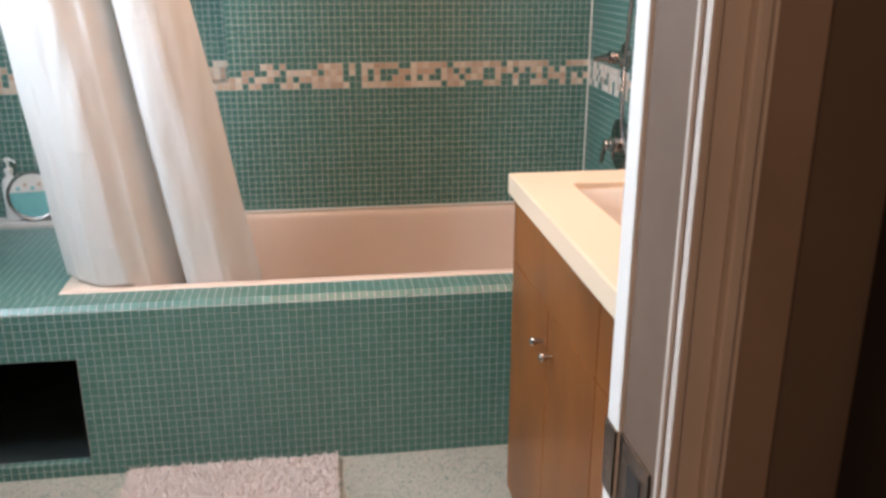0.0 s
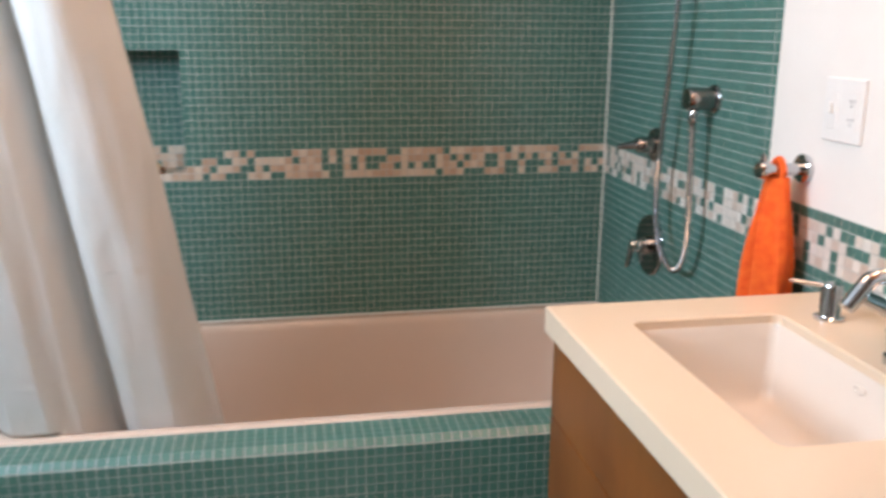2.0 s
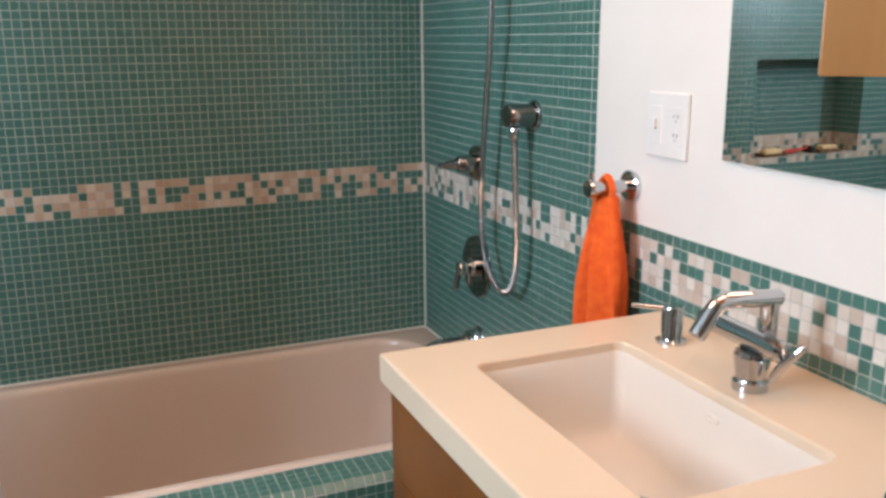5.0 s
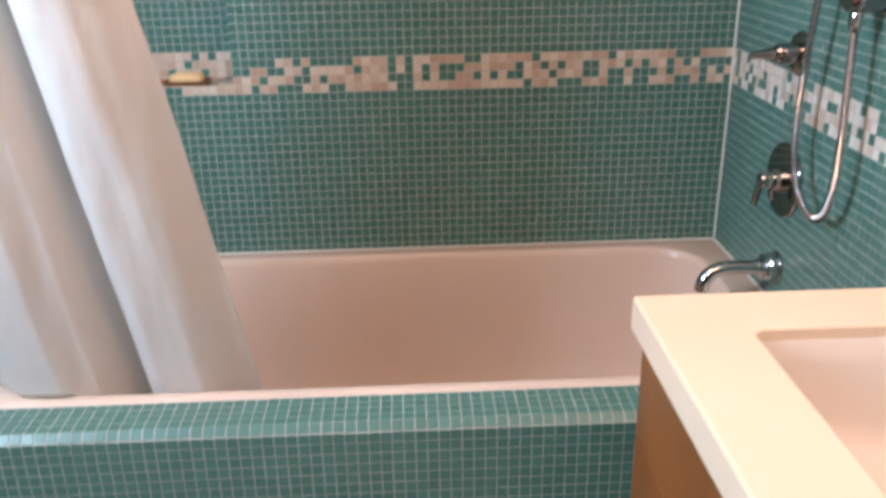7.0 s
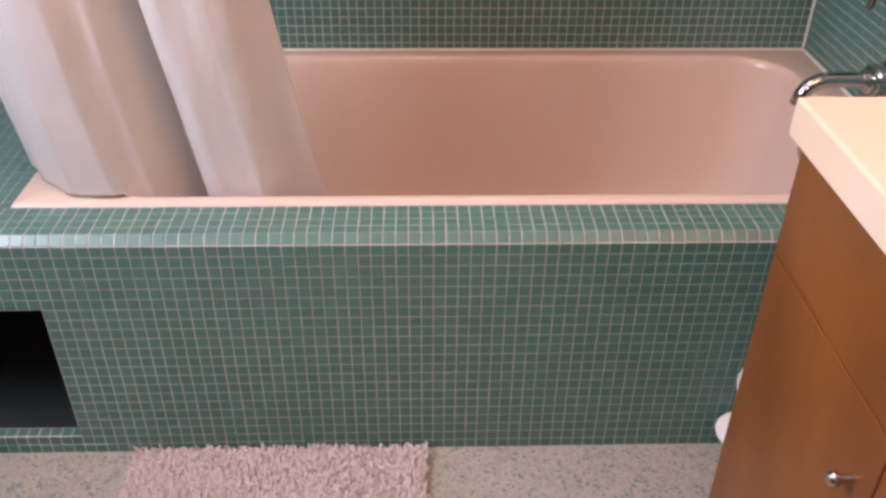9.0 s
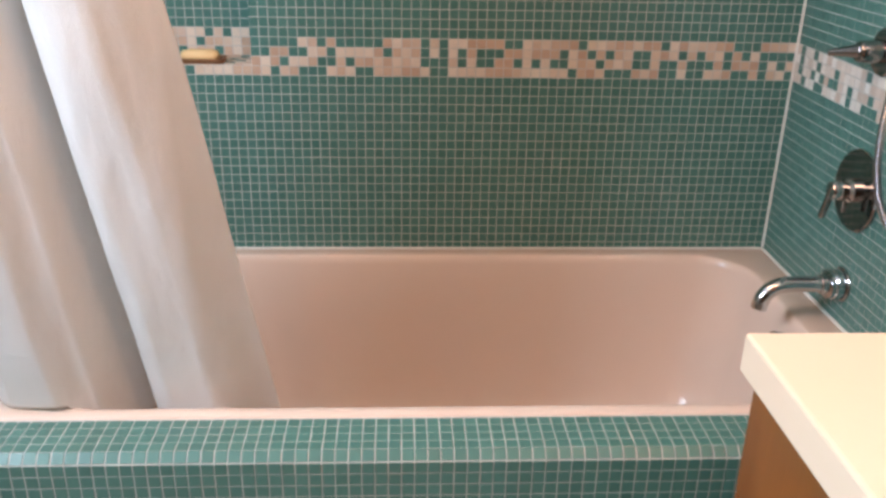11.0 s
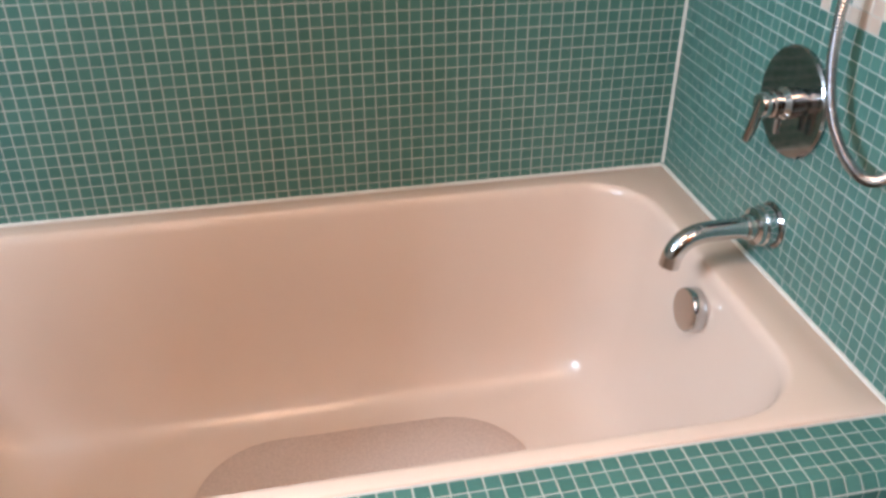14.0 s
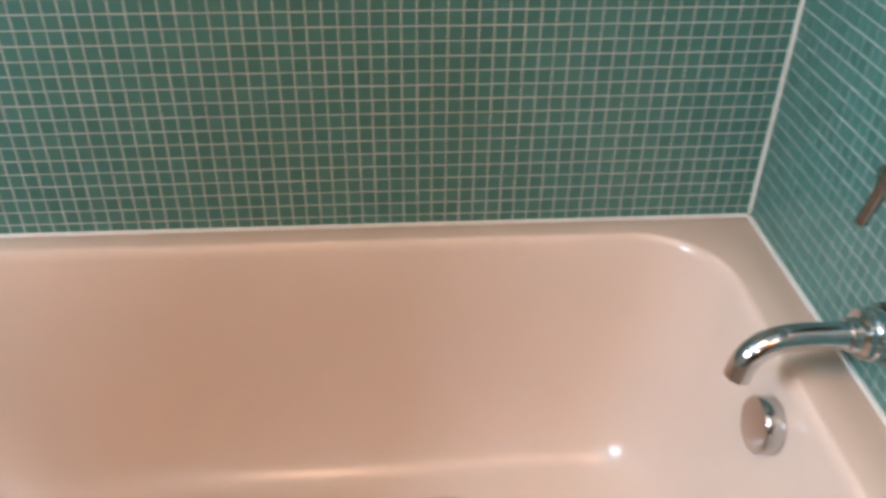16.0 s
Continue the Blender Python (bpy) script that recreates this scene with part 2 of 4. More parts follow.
def part(name, bm, material, parent=None, label="", smooth=False, angle=None):
    ob = new(name, mesh_from(name, bm, material, smooth, angle))
    ob.parent = parent
    if label:
        ob["label"] = label
    return ob


def thing(name, label, category, at=(0, 0, 0), group=""):
    e = new(name)
    e.location = at
    e.empty_display_size = 0.05
    return tagged(e, label, category, group)


def own(ob, parent):
    """Put ob, built in the world's place, under parent."""
    ob.parent = parent
    ob.matrix_parent_inverse = Matrix.Translation(-parent.location)
    return ob


def piece(name, bm, material, parent, label="", smooth=False, angle=None):
    return own(part(name, bm, material, None, label, smooth, angle), parent)


def structure(ob, label, category):
    return tagged(ob, label, category, kind="structure")


def add_box(bm, x0, x1, y0, y1, z0, z1, bev=0.0, seg=2):
    geo = bmesh.ops.create_cube(bm, size=1.0)
    vs = geo["verts"]
    for v in vs:
        v.co = Vector((x0 + (v.co.x + 0.5) * (x1 - x0), y0 + (v.co.y + 0.5) * (y1 - y0), z0 + (v.co.z + 0.5) * (z1 - z0)))
    if bev:
        es = list({e for v in vs for e in v.link_edges})
        bmesh.ops.bevel(bm, geom=es, offset=bev, segments=seg, affect="EDGES", profile=0.5)
    return bm


def box(x0, x1, y0, y1, z0, z1, bev=0.0, seg=2):
    return add_box(bmesh.new(), x0, x1, y0, y1, z0, z1, bev, seg)


def loft(loops, close_first=False, close_last=False, bm=None):
    """Skin over loops of equally many points."""
    bm = bm or bmesh.new()
    rows = [[bm.verts.new(p) for p in lp] for lp in loops]
    n = len(rows[0])
    for a, b in zip(rows, rows[1:]):
        for i in range(n):
            bm.faces.new((a[i], a[(i + 1) % n], b[(i + 1) % n], b[i]))
    if close_first:
        bm.faces.new(rows[0])
    if close_last:
        bm.faces.new(rows[-1])
    return bm


def rr(x0, x1, y0, y1, r, z, k=8):
    """A rounded rectangle, counted from one corner round."""
    pts = []
    for cx, cy, a0 in ((x1 - r, y1 - r, 0), (x0 + r, y1 - r, 90), (x0 + r, y0 + r, 180), (x1 - r, y0 + r, 270)):
        for i in range(k + 1):
            a = radians(a0 + 90 * i / k)
            pts.append((cx + r * math.cos(a), cy + r * math.sin(a), z))
    return pts


def turned(profile, m, n=24, bm=None):
    """A body of revolution about m's z axis, from (radius, height) pairs."""
    loops = [[m @ Vector((r * math.cos(2 * math.pi * i / n), r * math.sin(2 * math.pi * i / n), h)) for i in range(n)] for r, h in profile]
    return loft(loops, True, True, bm)


def sweep(points, radius, n=12, bm=None, ends=True):
    """A tube along points; radius may be a function of the step."""
    pts = [Vector(p) for p in points]
    up = Vector((0.13, 0.31, 0.94)).normalized()
    loops = []
    for i, p in enumerate(pts):
        d = (pts[min(i + 1, len(pts) - 1)] - pts[max(i - 1, 0)]).normalized()
        side = d.cross(up)
        if side.length < 0.2:
            side = d.cross(Vector((1, 0, 0)))
        side.normalize()
        up = side.cross(d).normalized()
        r = radius(i) if callable(radius) else radius
        loops.append([p + r * (math.cos(2 * math.pi * k / n) * side + math.sin(2 * math.pi * k / n) * up) for k in range(n)])
    return loft(loops, ends, ends, bm)


def spline(points, per=8):
    """Catmull-Rom through points."""
    p = [Vector(q) for q in points]
    p = [2 * p[0] - p[1], *p, 2 * p[-1] - p[-2]]
    out = []
    for i in range(1, len(p) - 2):
        for k in range(per):
            t = k / per
            a, b, c, d = p[i - 1], p[i], p[i + 1], p[i + 2]
            out.append(0.5 * ((2 * b) + (c - a) * t + (2 * a - 5 * b + 4 * c - d) * t * t + (3 * b - a - 3 * c + d) * t ** 3))
    out.append(p[-2])
    return out


def out_from_wall(x, y, z):
    """A frame on the tap wall, its z axis pointing into the room."""
    return Matrix.Translation((x, y, z)) @ Euler((0, radians(-90), 0)).to_matrix().to_4x4()


def cells(x_cuts, z_cuts, holes, y0, y1):
    """A wall of blocks between the cuts, less the holes (x0, x1, z0, z1)."""
    bm = bmesh.new()
    for x0, x1 in zip(x_cuts, x_cuts[1:]):
        for z0, z1 in zip(z_cuts, z_cuts[1:]):
            cx, cz = (x0 + x1) / 2, (z0 + z1) / 2
            if not any(a < cx < b and c < cz < d for a, b, c, d in holes):
                add_box(bm, x0, x1, y0, y1, z0, z1)
    return bm


# ---- plan ----
XR, YB, ZR, YA = 0.97, 2.90, 0.495, 2.067        # tap wall, back wall, rim height, apron
PU, PV, PROUD = 0.0211, 0.0214, 0.0009           # tile pitch across and up, tile above grout
XL, YD, HIGH = -1.5, 0.60, 2.36                  # window wall, door wall, ceiling
NX0, NX1, NZ0, NZ1 = XR - 83 * PU, XR - 59 * PU, ZR + 21 * PV, ZR + 37 * PV
TUBL = -0.69
WX0, WX1, WZ0, WZ1 = -1.46, -1.02, 1.56, 2.22    # window in the back wall
WY0, WY1 = 1.02, 1.68                            # window in the left wall, of the same height

# floor and ceiling
structure(part("floor", box(XL, XR + 0.1, 0.5, YA + 0.05, -0.06, 0.0), TERRAZZO), "speckled grey-green terrazzo bathroom floor", "floor")
structure(part("floor_hall", box(-1.5, 1.3, -1.6, 0.5, -0.06, -0.004), HALLFLOOR), "dark brown wooden hall floor", "floor")
structure(part("ceiling", box(XL - 0.1, 1.4, -1.7, 3.2, HIGH, HIGH + 0.08), CEIL), "plain white painted ceiling", "ceiling")

# back wall with the niche, window wall, tap wall, door wall
g = YB + PROUD
bw = part("wall_back", cells([XL - 0.1, WX0, WX1, NX0, NX1, XR + 0.1], [0, NZ0, NZ1, WZ0, WZ1, HIGH], [(NX0, NX1, NZ0, NZ1), (WX0, WX1, WZ0, WZ1)], g, g + 0.127), GROUT)
structure(bw, "green mosaic-tiled back wall over the bathtub", "wall")
own(part("niche_back", box(NX0 - 0.02, NX1 + 0.02, g + 0.127, g + 0.16, NZ0 - 0.02, NZ1 + 0.02), GROUT), bw)
# left wall, never in view; its tone only holds down bounced light
bm = cells([0.45, WY0, WY1, g], [0, WZ0, WZ1, HIGH], [(WY0, WY1, WZ0, WZ1)], 0, 0.1)
for v in bm.verts:
    v.co = Vector((XL - v.co.y, v.co.x, v.co.z))
structure(part("wall_left", bm, SAGE), "unseen left bathroom wall with a window, grey-green to dim bounce", "wall")
rw = structure(part("wall_tap_side", box(XR + 0.0016, XR + 0.12, 0.45, YB, 0, HIGH), PAINT), "white painted wall, mosaic-tiled beside the bathtub", "wall")
JX = 0.262                                       # face of the door jamb
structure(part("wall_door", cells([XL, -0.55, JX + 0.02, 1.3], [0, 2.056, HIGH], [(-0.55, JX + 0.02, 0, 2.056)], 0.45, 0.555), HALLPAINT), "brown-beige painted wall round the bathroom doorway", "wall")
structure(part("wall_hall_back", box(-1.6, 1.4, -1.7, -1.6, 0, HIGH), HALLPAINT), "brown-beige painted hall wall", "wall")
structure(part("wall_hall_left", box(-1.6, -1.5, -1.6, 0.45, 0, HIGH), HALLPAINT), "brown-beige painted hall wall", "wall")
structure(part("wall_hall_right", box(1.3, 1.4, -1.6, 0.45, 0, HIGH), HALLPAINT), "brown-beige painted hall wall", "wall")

# window
FRAME_T, MID = 0.03, 1.875


def window_parts(name, at, a0, a1, put):
    """Frame, sill, trim and two panes; put turns (along, into the wall, up) into a place."""
    win = structure(thing(name, "white-framed bathroom window letting in daylight", "window", at), "white-framed bathroom window letting in daylight", "window")

    def bar(bm, x0, x1, d0, d1, z0, z1, bev=0.0):
        add_box(bm, x0, x1, d0, d1, z0, z1, bev)
        return bm

    def placed(bm):
        for v in bm.verts:
            v.co = put(v.co)
        return bm

    bm = bmesh.new()
    for b in ((a0, a1, WZ0, WZ0 + FRAME_T), (a0, a1, WZ1 - FRAME_T, WZ1), (a0, a0 + FRAME_T, WZ0 + FRAME_T, WZ1 - FRAME_T), (a1 - FRAME_T, a1, WZ0 + FRAME_T, WZ1 - FRAME_T), (a0 + FRAME_T, a1 - FRAME_T, MID, MID + FRAME_T)):
        bar(bm, b[0], b[1], 0.045, 0.08, b[2], b[3], 0.004)
    piece("window_frame", placed(bm), TRIM, win)
    piece("window_sill", placed(bar(bmesh.new(), a0 - 0.015, a1 + 0.012, -0.022, 0.045, WZ0 - 0.024, WZ0 - 0.0005, 0.005)), TRIM, win)
    piece("window_trim", placed(bar(bmesh.new(), a1 - 0.002, a1 + 0.010, -0.006, 0.002, WZ0, WZ1, 0.003)), TRIM, win)
    for z0, z1 in ((WZ0 + FRAME_T, MID), (MID + FRAME_T, WZ1 - FRAME_T)):
        o = piece("pane", placed(bar(bmesh.new(), a0 + FRAME_T, a1 - FRAME_T, 0.06, 0.066, z0, z1)), PANE, win)
        o.visible_shadow = False


window_parts("window_1", (-1.215, g + 0.06, WZ0), WX0, WX1, lambda p: Vector((p.x, g + p.y, p.z)))
window_parts("window_2", (XL - 0.06, 1.35, WZ0), WY0, WY1, lambda p: Vector((XL - p.y, p.x, p.z)))

# doorway: jambs with stops, casing, strike plate
dr = structure(thing("door_frame", "white-painted moulded door frame with a metal strike plate", "door frame", (JX, 0.5, 0)), "white-painted moulded door frame with a metal strike plate", "door frame")
# this jamb face has its shade in the colour
piece("jamb", box(JX, JX + 0.018, 0.447, 0.522, 0, 2.05, 0.002), SHADETRIM, dr, "brown jamb face with its shade in the colour")
piece("jamb", box(JX, JX + 0.018, 0.522, 0.556, 0, 2.05, 0.001), TRIM, dr)
piece("jamb", box(-0.548, -0.53, 0.447, 0.556, 0, 2.05, 0.002), TRIM, dr)
piece("head_jamb", box(-0.53, JX, 0.447, 0.556, 2.035, 2.055, 0.002), TRIM, dr)
piece("door_stop", box(JX - 0.004, JX, 0.522, 0.550, 0, 2.035, 0.0015), TRIM, dr)
piece("door_stop", box(-0.53, -0.517, 0.505, 0.550, 0, 2.035, 0.003), TRIM, dr)
for s, x in ((1, JX - 0.002), (-1, -0.536)):
    bm = bmesh.new()
    for a, b, d in ((0.0, 0.004, 0.006), (0.004, 0.0125, 0.015), (0.0125, 0.034, 0.009), (0.034, 0.0445, 0.017), (0.0445, 0.0465, 0.011), (0.0465, 0.0495, 0.016)):
        xs = sorted((x + s * a, x + s * b))
        add_box(bm, xs[0], xs[1], 0.4465 - d, 0.4465, 0, 2.10, 0.0022)
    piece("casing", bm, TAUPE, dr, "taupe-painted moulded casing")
    # outer board, darker than the moulded strips
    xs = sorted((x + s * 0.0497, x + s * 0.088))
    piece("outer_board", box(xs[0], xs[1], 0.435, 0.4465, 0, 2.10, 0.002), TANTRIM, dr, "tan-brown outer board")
    xs = sorted((x + s * 0.004, x + s * 0.06))
    piece("casing", box(xs[0], xs[1], 0.5565, 0.566, 0, 2.10, 0.004), TRIM, dr)
pl = piece("strike_plate", box(JX - 0.0025, JX, 0.455, 0.5215, 0.895, 0.962, 0.001), BRONZE, dr, "dark tarnished strike plate")
piece("lip", box(JX - 0.0065, JX - 0.004, 0.5225, 0.549, 0.895, 0.962, 0.001), BRONZE, dr)
piece("bolt_hole", box(JX - 0.0032, JX - 0.0022, 0.470, 0.498, 0.912, 0.945), BLACK, dr)
dk = thing("hall_cabinet", "dark-stained tall wooden cabinet beside the doorway", "cabinet", (0.57, 0.32, 0.0))
piece("plinth", box(0.418, 0.74, 0.21, 0.435, 0, 0.06, 0.002), DARK, dk)
piece("body", box(0.412, 0.75, 0.20, 0.445, 0.06, 1.255, 0.004), DARK, dk)
piece("top", box(0.404, 0.752, 0.19, 0.446, 1.255, 1.28, 0.004), DARK, dk)

# ceiling light
cl = thing("ceiling_light", "round warm-lit ceiling light with a frosted shade", "ceiling light", (0.05, 1.62, HIGH))
piece("mount", turned([(0.32, 0), (0.32, -0.012), (0.30, -0.018)], Matrix.Translation((0.05, 1.62, HIGH)), 32), TRIM, cl, smooth=True)
piece("diffuser", turned([(0.295, -0.0185), (0.295, -0.022), (0.001, -0.0225)], Matrix.Translation((0.05, 1.62, HIGH)), 32), LAMP, cl)

vl = thing("vanity_light", "long warm-lit bar light above the mirror", "wall light", (XR, 1.25, 2.08))
piece("backplate", box(XR - 0.02, XR + 0.001, 1.02, 1.48, 2.06, 2.16, 0.004), CHROME, vl)
piece("shade", box(XR - 0.15, XR - 0.02, 1.03, 1.47, 2.094, 2.15, 0.008), LAMP, vl, "frosted glass shade")

# ---- bathtub ----
tub = thing("bathtub", "cream enamelled built-in bathtub with a flat rim", "bathtub", (0.14, 2.5, 0.1))
TY0, TY1 = 2.172, YB - 0.003
TX1 = XR - 0.003
zt = ZR + 0.004
loops = [rr(TUBL, TX1, TY0, TY1, 0.003, ZR - 0.03), rr(TUBL, TX1, TY0, TY1, 0.003, zt - 0.003), rr(TUBL + 0.003, TX1 - 0.003, TY0 + 0.003, TY1 - 0.003, 0.004, zt)]
for x0, x1, y0, y1, r, z in (
    (-0.586, 0.898, 2.191, 2.864, 0.130, zt), (-0.580, 0.892, 2.196, 2.858, 0.125, zt), (-0.577, 0.890, 2.198, 2.856, 0.125, zt - 0.002), (-0.572, 0.886, 2.202, 2.852, 0.122, zt - 0.008),
    (-0.566, 0.884, 2.206, 2.847, 0.12, zt - 0.02), (-0.545, 0.878, 2.214, 2.838, 0.118, 0.42), (-0.50, 0.862, 2.224, 2.826, 0.115, 0.33),
    (-0.462, 0.847, 2.232, 2.819, 0.112, 0.25), (-0.428, 0.830, 2.241, 2.809, 0.108, 0.175), (-0.408, 0.816, 2.251, 2.798, 0.104, 0.135), (-0.388, 0.798, 2.266, 2.782, 0.098, 0.108), (-0.365, 0.776, 2.287, 2.760, 0.09, 0.090),
    (-0.338, 0.750, 2.312, 2.735, 0.08, 0.080), (-0.31, 0.722, 2.340, 2.707, 0.068, 0.0755), (-0.26, 0.68, 2.38, 2.66, 0.05, 0.074)):
    loops.append(rr(x0, x1, y0, y1, r, z))
piece("basin", loft(loops, False, True), ENAMEL, tub, smooth=True, angle=50)
ov = Matrix.Translation((0.880, 2.524, 0.422)) @ Euler((0, radians(-84), 0)).to_matrix().to_4x4()
oc = piece("overflow_cap", turned([(0.030, -0.012), (0.030, 0.004), (0.0365, 0.0045), (0.0375, 0.006), (0.0375, 0.025), (0.036, 0.0275), (0.034, 0.028), (0.001, 0.0282)], ov, 40), CHROME, tub, "chrome overflow cap", smooth=True, angle=50)
piece("drain", turned([(0.036, 0.0), (0.034, 0.003), (0.022, 0.0035), (0.020, 0.001), (0.001, 0.001)], Matrix.Translation((0.716, 2.525, 0.0752)), 24), DARKCHROME, tub, "chrome drain", smooth=True)
# caulk lines
cb = bmesh.new()
add_box(cb, TUBL, XR - 0.004, YB - 0.006, YB + 0.001, zt - 0.002, zt + 0.004, 0.0015, 1)
add_box(cb, XR - 0.006, XR + 0.001, 2.07, YB - 0.006, zt - 0.002, zt + 0.004, 0.0015, 1)
structure(part("trim_caulk", cb, CAULK), "white caulk bead round the bathtub rim", "caulk")
structure(part("trim_corner_caulk", box(XR - 0.005, XR + 0.001, YB - 0.005, YB + 0.001, zt + 0.004, HIGH, 0.0015, 1), CAULK), "pale caulk line in the wall corner", "caulk")

# grey mat on the bathtub's floor
mt = tagged(part("bath_mat", loft([rr(0.012, 0.622, 2.350, 2.712, 0.150, 0.0745, 12), rr(0.006, 0.628, 2.344, 2.718, 0.156, 0.0775, 12), rr(0.012, 0.622, 2.350, 2.712, 0.150, 0.0805, 12), rr(0.10, 0.53, 2.43, 2.63, 0.07, 0.081, 12)], True, True), GREYMAT, smooth=True), "grey oval mesh bath mat on the tub floor", "bath mat")

# ---- taps on the wall ----


def wall_disc(parent, y, z, r, th, name="escutcheon", label=""):
    return piece(name, turned([(r - 0.001, 0), (r, 0.002), (r, th - 0.003), (r - 0.003, th), (0.001, th + 0.001)], out_from_wall(XR, y, z), 48), DARKCHROME, parent, label, smooth=True, angle=30)


v1 = thing("bath_valve", "round chrome bath mixer valve with a lever", "valve", (XR, 2.522, 0.783), "bath valves on the tiled wall")
wall_disc(v1, 2.522, 0.783, 0.083, 0.009)
piece("hub", turned([(0.024, 0.009), (0.024, 0.020), (0.017, 0.026), (0.017, 0.031), (0.0195, 0.0325), (0.0195, 0.040), (0.017, 0.042), (0.017, 0.046), (0.0185, 0.0475), (0.0185, 0.055), (0.0165, 0.0585), (0.001, 0.059)], out_from_wall(XR, 2.522, 0.783), 28), CHROME, v1, smooth=True, angle=35)
piece("lever", sweep([(XR - 0.0515, 2.522, 0.796), (XR - 0.0520, 2.5225, 0.793), (XR - 0.0570, 2.528, 0.752), (XR - 0.0605, 2.533, 0.724), (XR - 0.0610, 2.5335, 0.721)], lambda i: (0.004, 0.0078, 0.0074, 0.007, 0.004)[i], 14), DARKCHROME, v1, smooth=True)
piece("stop_pin", sweep([(XR - 0.03, 2.512, 0.765), (XR - 0.03, 2.510, 0.742)], 0.005, 10), NICKEL, v1, smooth=True)

v2 = thing("diverter_valve", "round chrome diverter valve with a short lever", "valve", (XR, 2.527, 1.055), "bath valves on the tiled wall")
wall_disc(v2, 2.527, 1.055, 0.046, 0.009)
piece("hub", turned([(0.021, 0.009), (0.021, 0.052), (0.018, 0.057), (0.001, 0.058)], out_from_wall(XR, 2.527, 1.055), 28), DARKCHROME, v2, smooth=True, angle=35)
piece("lever", sweep(spline([(XR - 0.050, 2.530, 1.056), (XR - 0.068, 2.545, 1.052), (XR - 0.092, 2.566, 1.046)], 5), lambda i: 0.0145 - 0.0008 * i, 16), DARKCHROME, v2, smooth=True)

sp = thing("bath_spout", "curved chrome bath spout on the tiled wall", "spout", (XR, 2.51, 0.583))
wall_disc(sp, 2.51, 0.583, 0.037, 0.006)
piece("collar", turned([(0.0315, 0.006), (0.0325, 0.009), (0.0325, 0.022), (0.030, 0.025), (0.030, 0.033), (0.021, 0.036), (0.0205, 0.046), (0.018, 0.048)], out_from_wall(XR, 2.51, 0.583), 28), CHROME, sp, smooth=True, angle=35)
piece("tube", sweep(spline([(XR - 0.044, 2.51, 0.583), (XR - 0.10, 2.508, 0.584), (XR - 0.13, 2.506, 0.582), (XR - 0.152, 2.504, 0.572), (XR - 0.165, 2.502, 0.555), (XR - 0.170, 2.501, 0.533)], 6), 0.0165, 20), CHROME, sp, smooth=True, angle=50)

hs = thing("hand_shower_set", "chrome hand shower hose with its wall outlet", "shower", (XR, 2.231, 1.199))
wall_disc(hs, 2.231, 1.199, 0.033, 0.008)
piece("outlet_body", turned([(0.025, 0.008), (0.026, 0.012), (0.026, 0.066), (0.024, 0.070), (0.001, 0.071)], out_from_wall(XR, 2.231, 1.199), 28), DARKCHROME, hs, smooth=True, angle=35)
piece("nut", turned([(0.0115, 0), (0.0125, -0.002), (0.0125, -0.022), (0.010, -0.03), (0.001, -0.03)], Matrix.Translation((XR - 0.05, 2.231, 1.174)), 12), CHROME, hs, smooth=True, angle=35)
line = [(0.92, 2.231, 1.15), (0.921, 2.226, 1.05), (0.922, 2.220, 0.95), (0.924, 2.226, 0.86), (0.926, 2.252, 0.80), (0.927, 2.295, 0.778), (0.926, 2.345, 0.795), (0.924, 2.383, 0.84), (0.922, 2.402, 0.91),
        (0.920, 2.400, 1.00), (0.918, 2.384, 1.12), (0.916, 2.362, 1.26), (0.914, 2.340, 1.40), (0.912, 2.330, 1.60), (0.912, 2.325, 1.80), (0.915, 2.32, 1.95)]
path = spline(line, 34)
piece("hose", sweep(path, lambda i: 0.0081 if i % 2 else 0.0060, 10), STEEL, hs, "ribbed chrome hose", smooth=True, angle=60)
piece("wall_bracket", turned([(0.024, 0), (0.024, 0.01), (0.014, 0.014), (0.014, 0.06), (0.001, 0.061)], out_from_wall(XR, 2.32, 1.96), 20), CHROME, hs, smooth=True, angle=35)

# hook with the orange cloth
hk = thing("towel_hook", "round chrome towel hook on the white wall", "hook", (XR, 1.856, 1.098))
piece("base", turned([(0.027, 0), (0.028, 0.003), (0.028, 0.010), (0.025, 0.012), (0.001, 0.0125)], out_from_wall(XR + 0.0016, 1.856, 1.098), 32), CHROME, hk, smooth=True, angle=30)
piece("arm", turned([(0.012, 0.012), (0.012, 0.078), (0.010, 0.080), (0.001, 0.0805)], out_from_wall(XR, 1.856, 1.098), 20), CHROME, hk, smooth=True, angle=35)
piece("tip", turned([(0.016, 0.080), (0.017, 0.083), (0.017, 0.094), (0.015, 0.097), (0.001, 0.0975)], out_from_wall(XR, 1.856, 1.098), 24), CHROME, hk, smooth=True, angle=35)
piece("pin", sweep([(XR - 0.088, 1.856, 1.11), (XR - 0.088, 1.856, 1.128)], 0.005, 10), CHROME, hk, smooth=True)


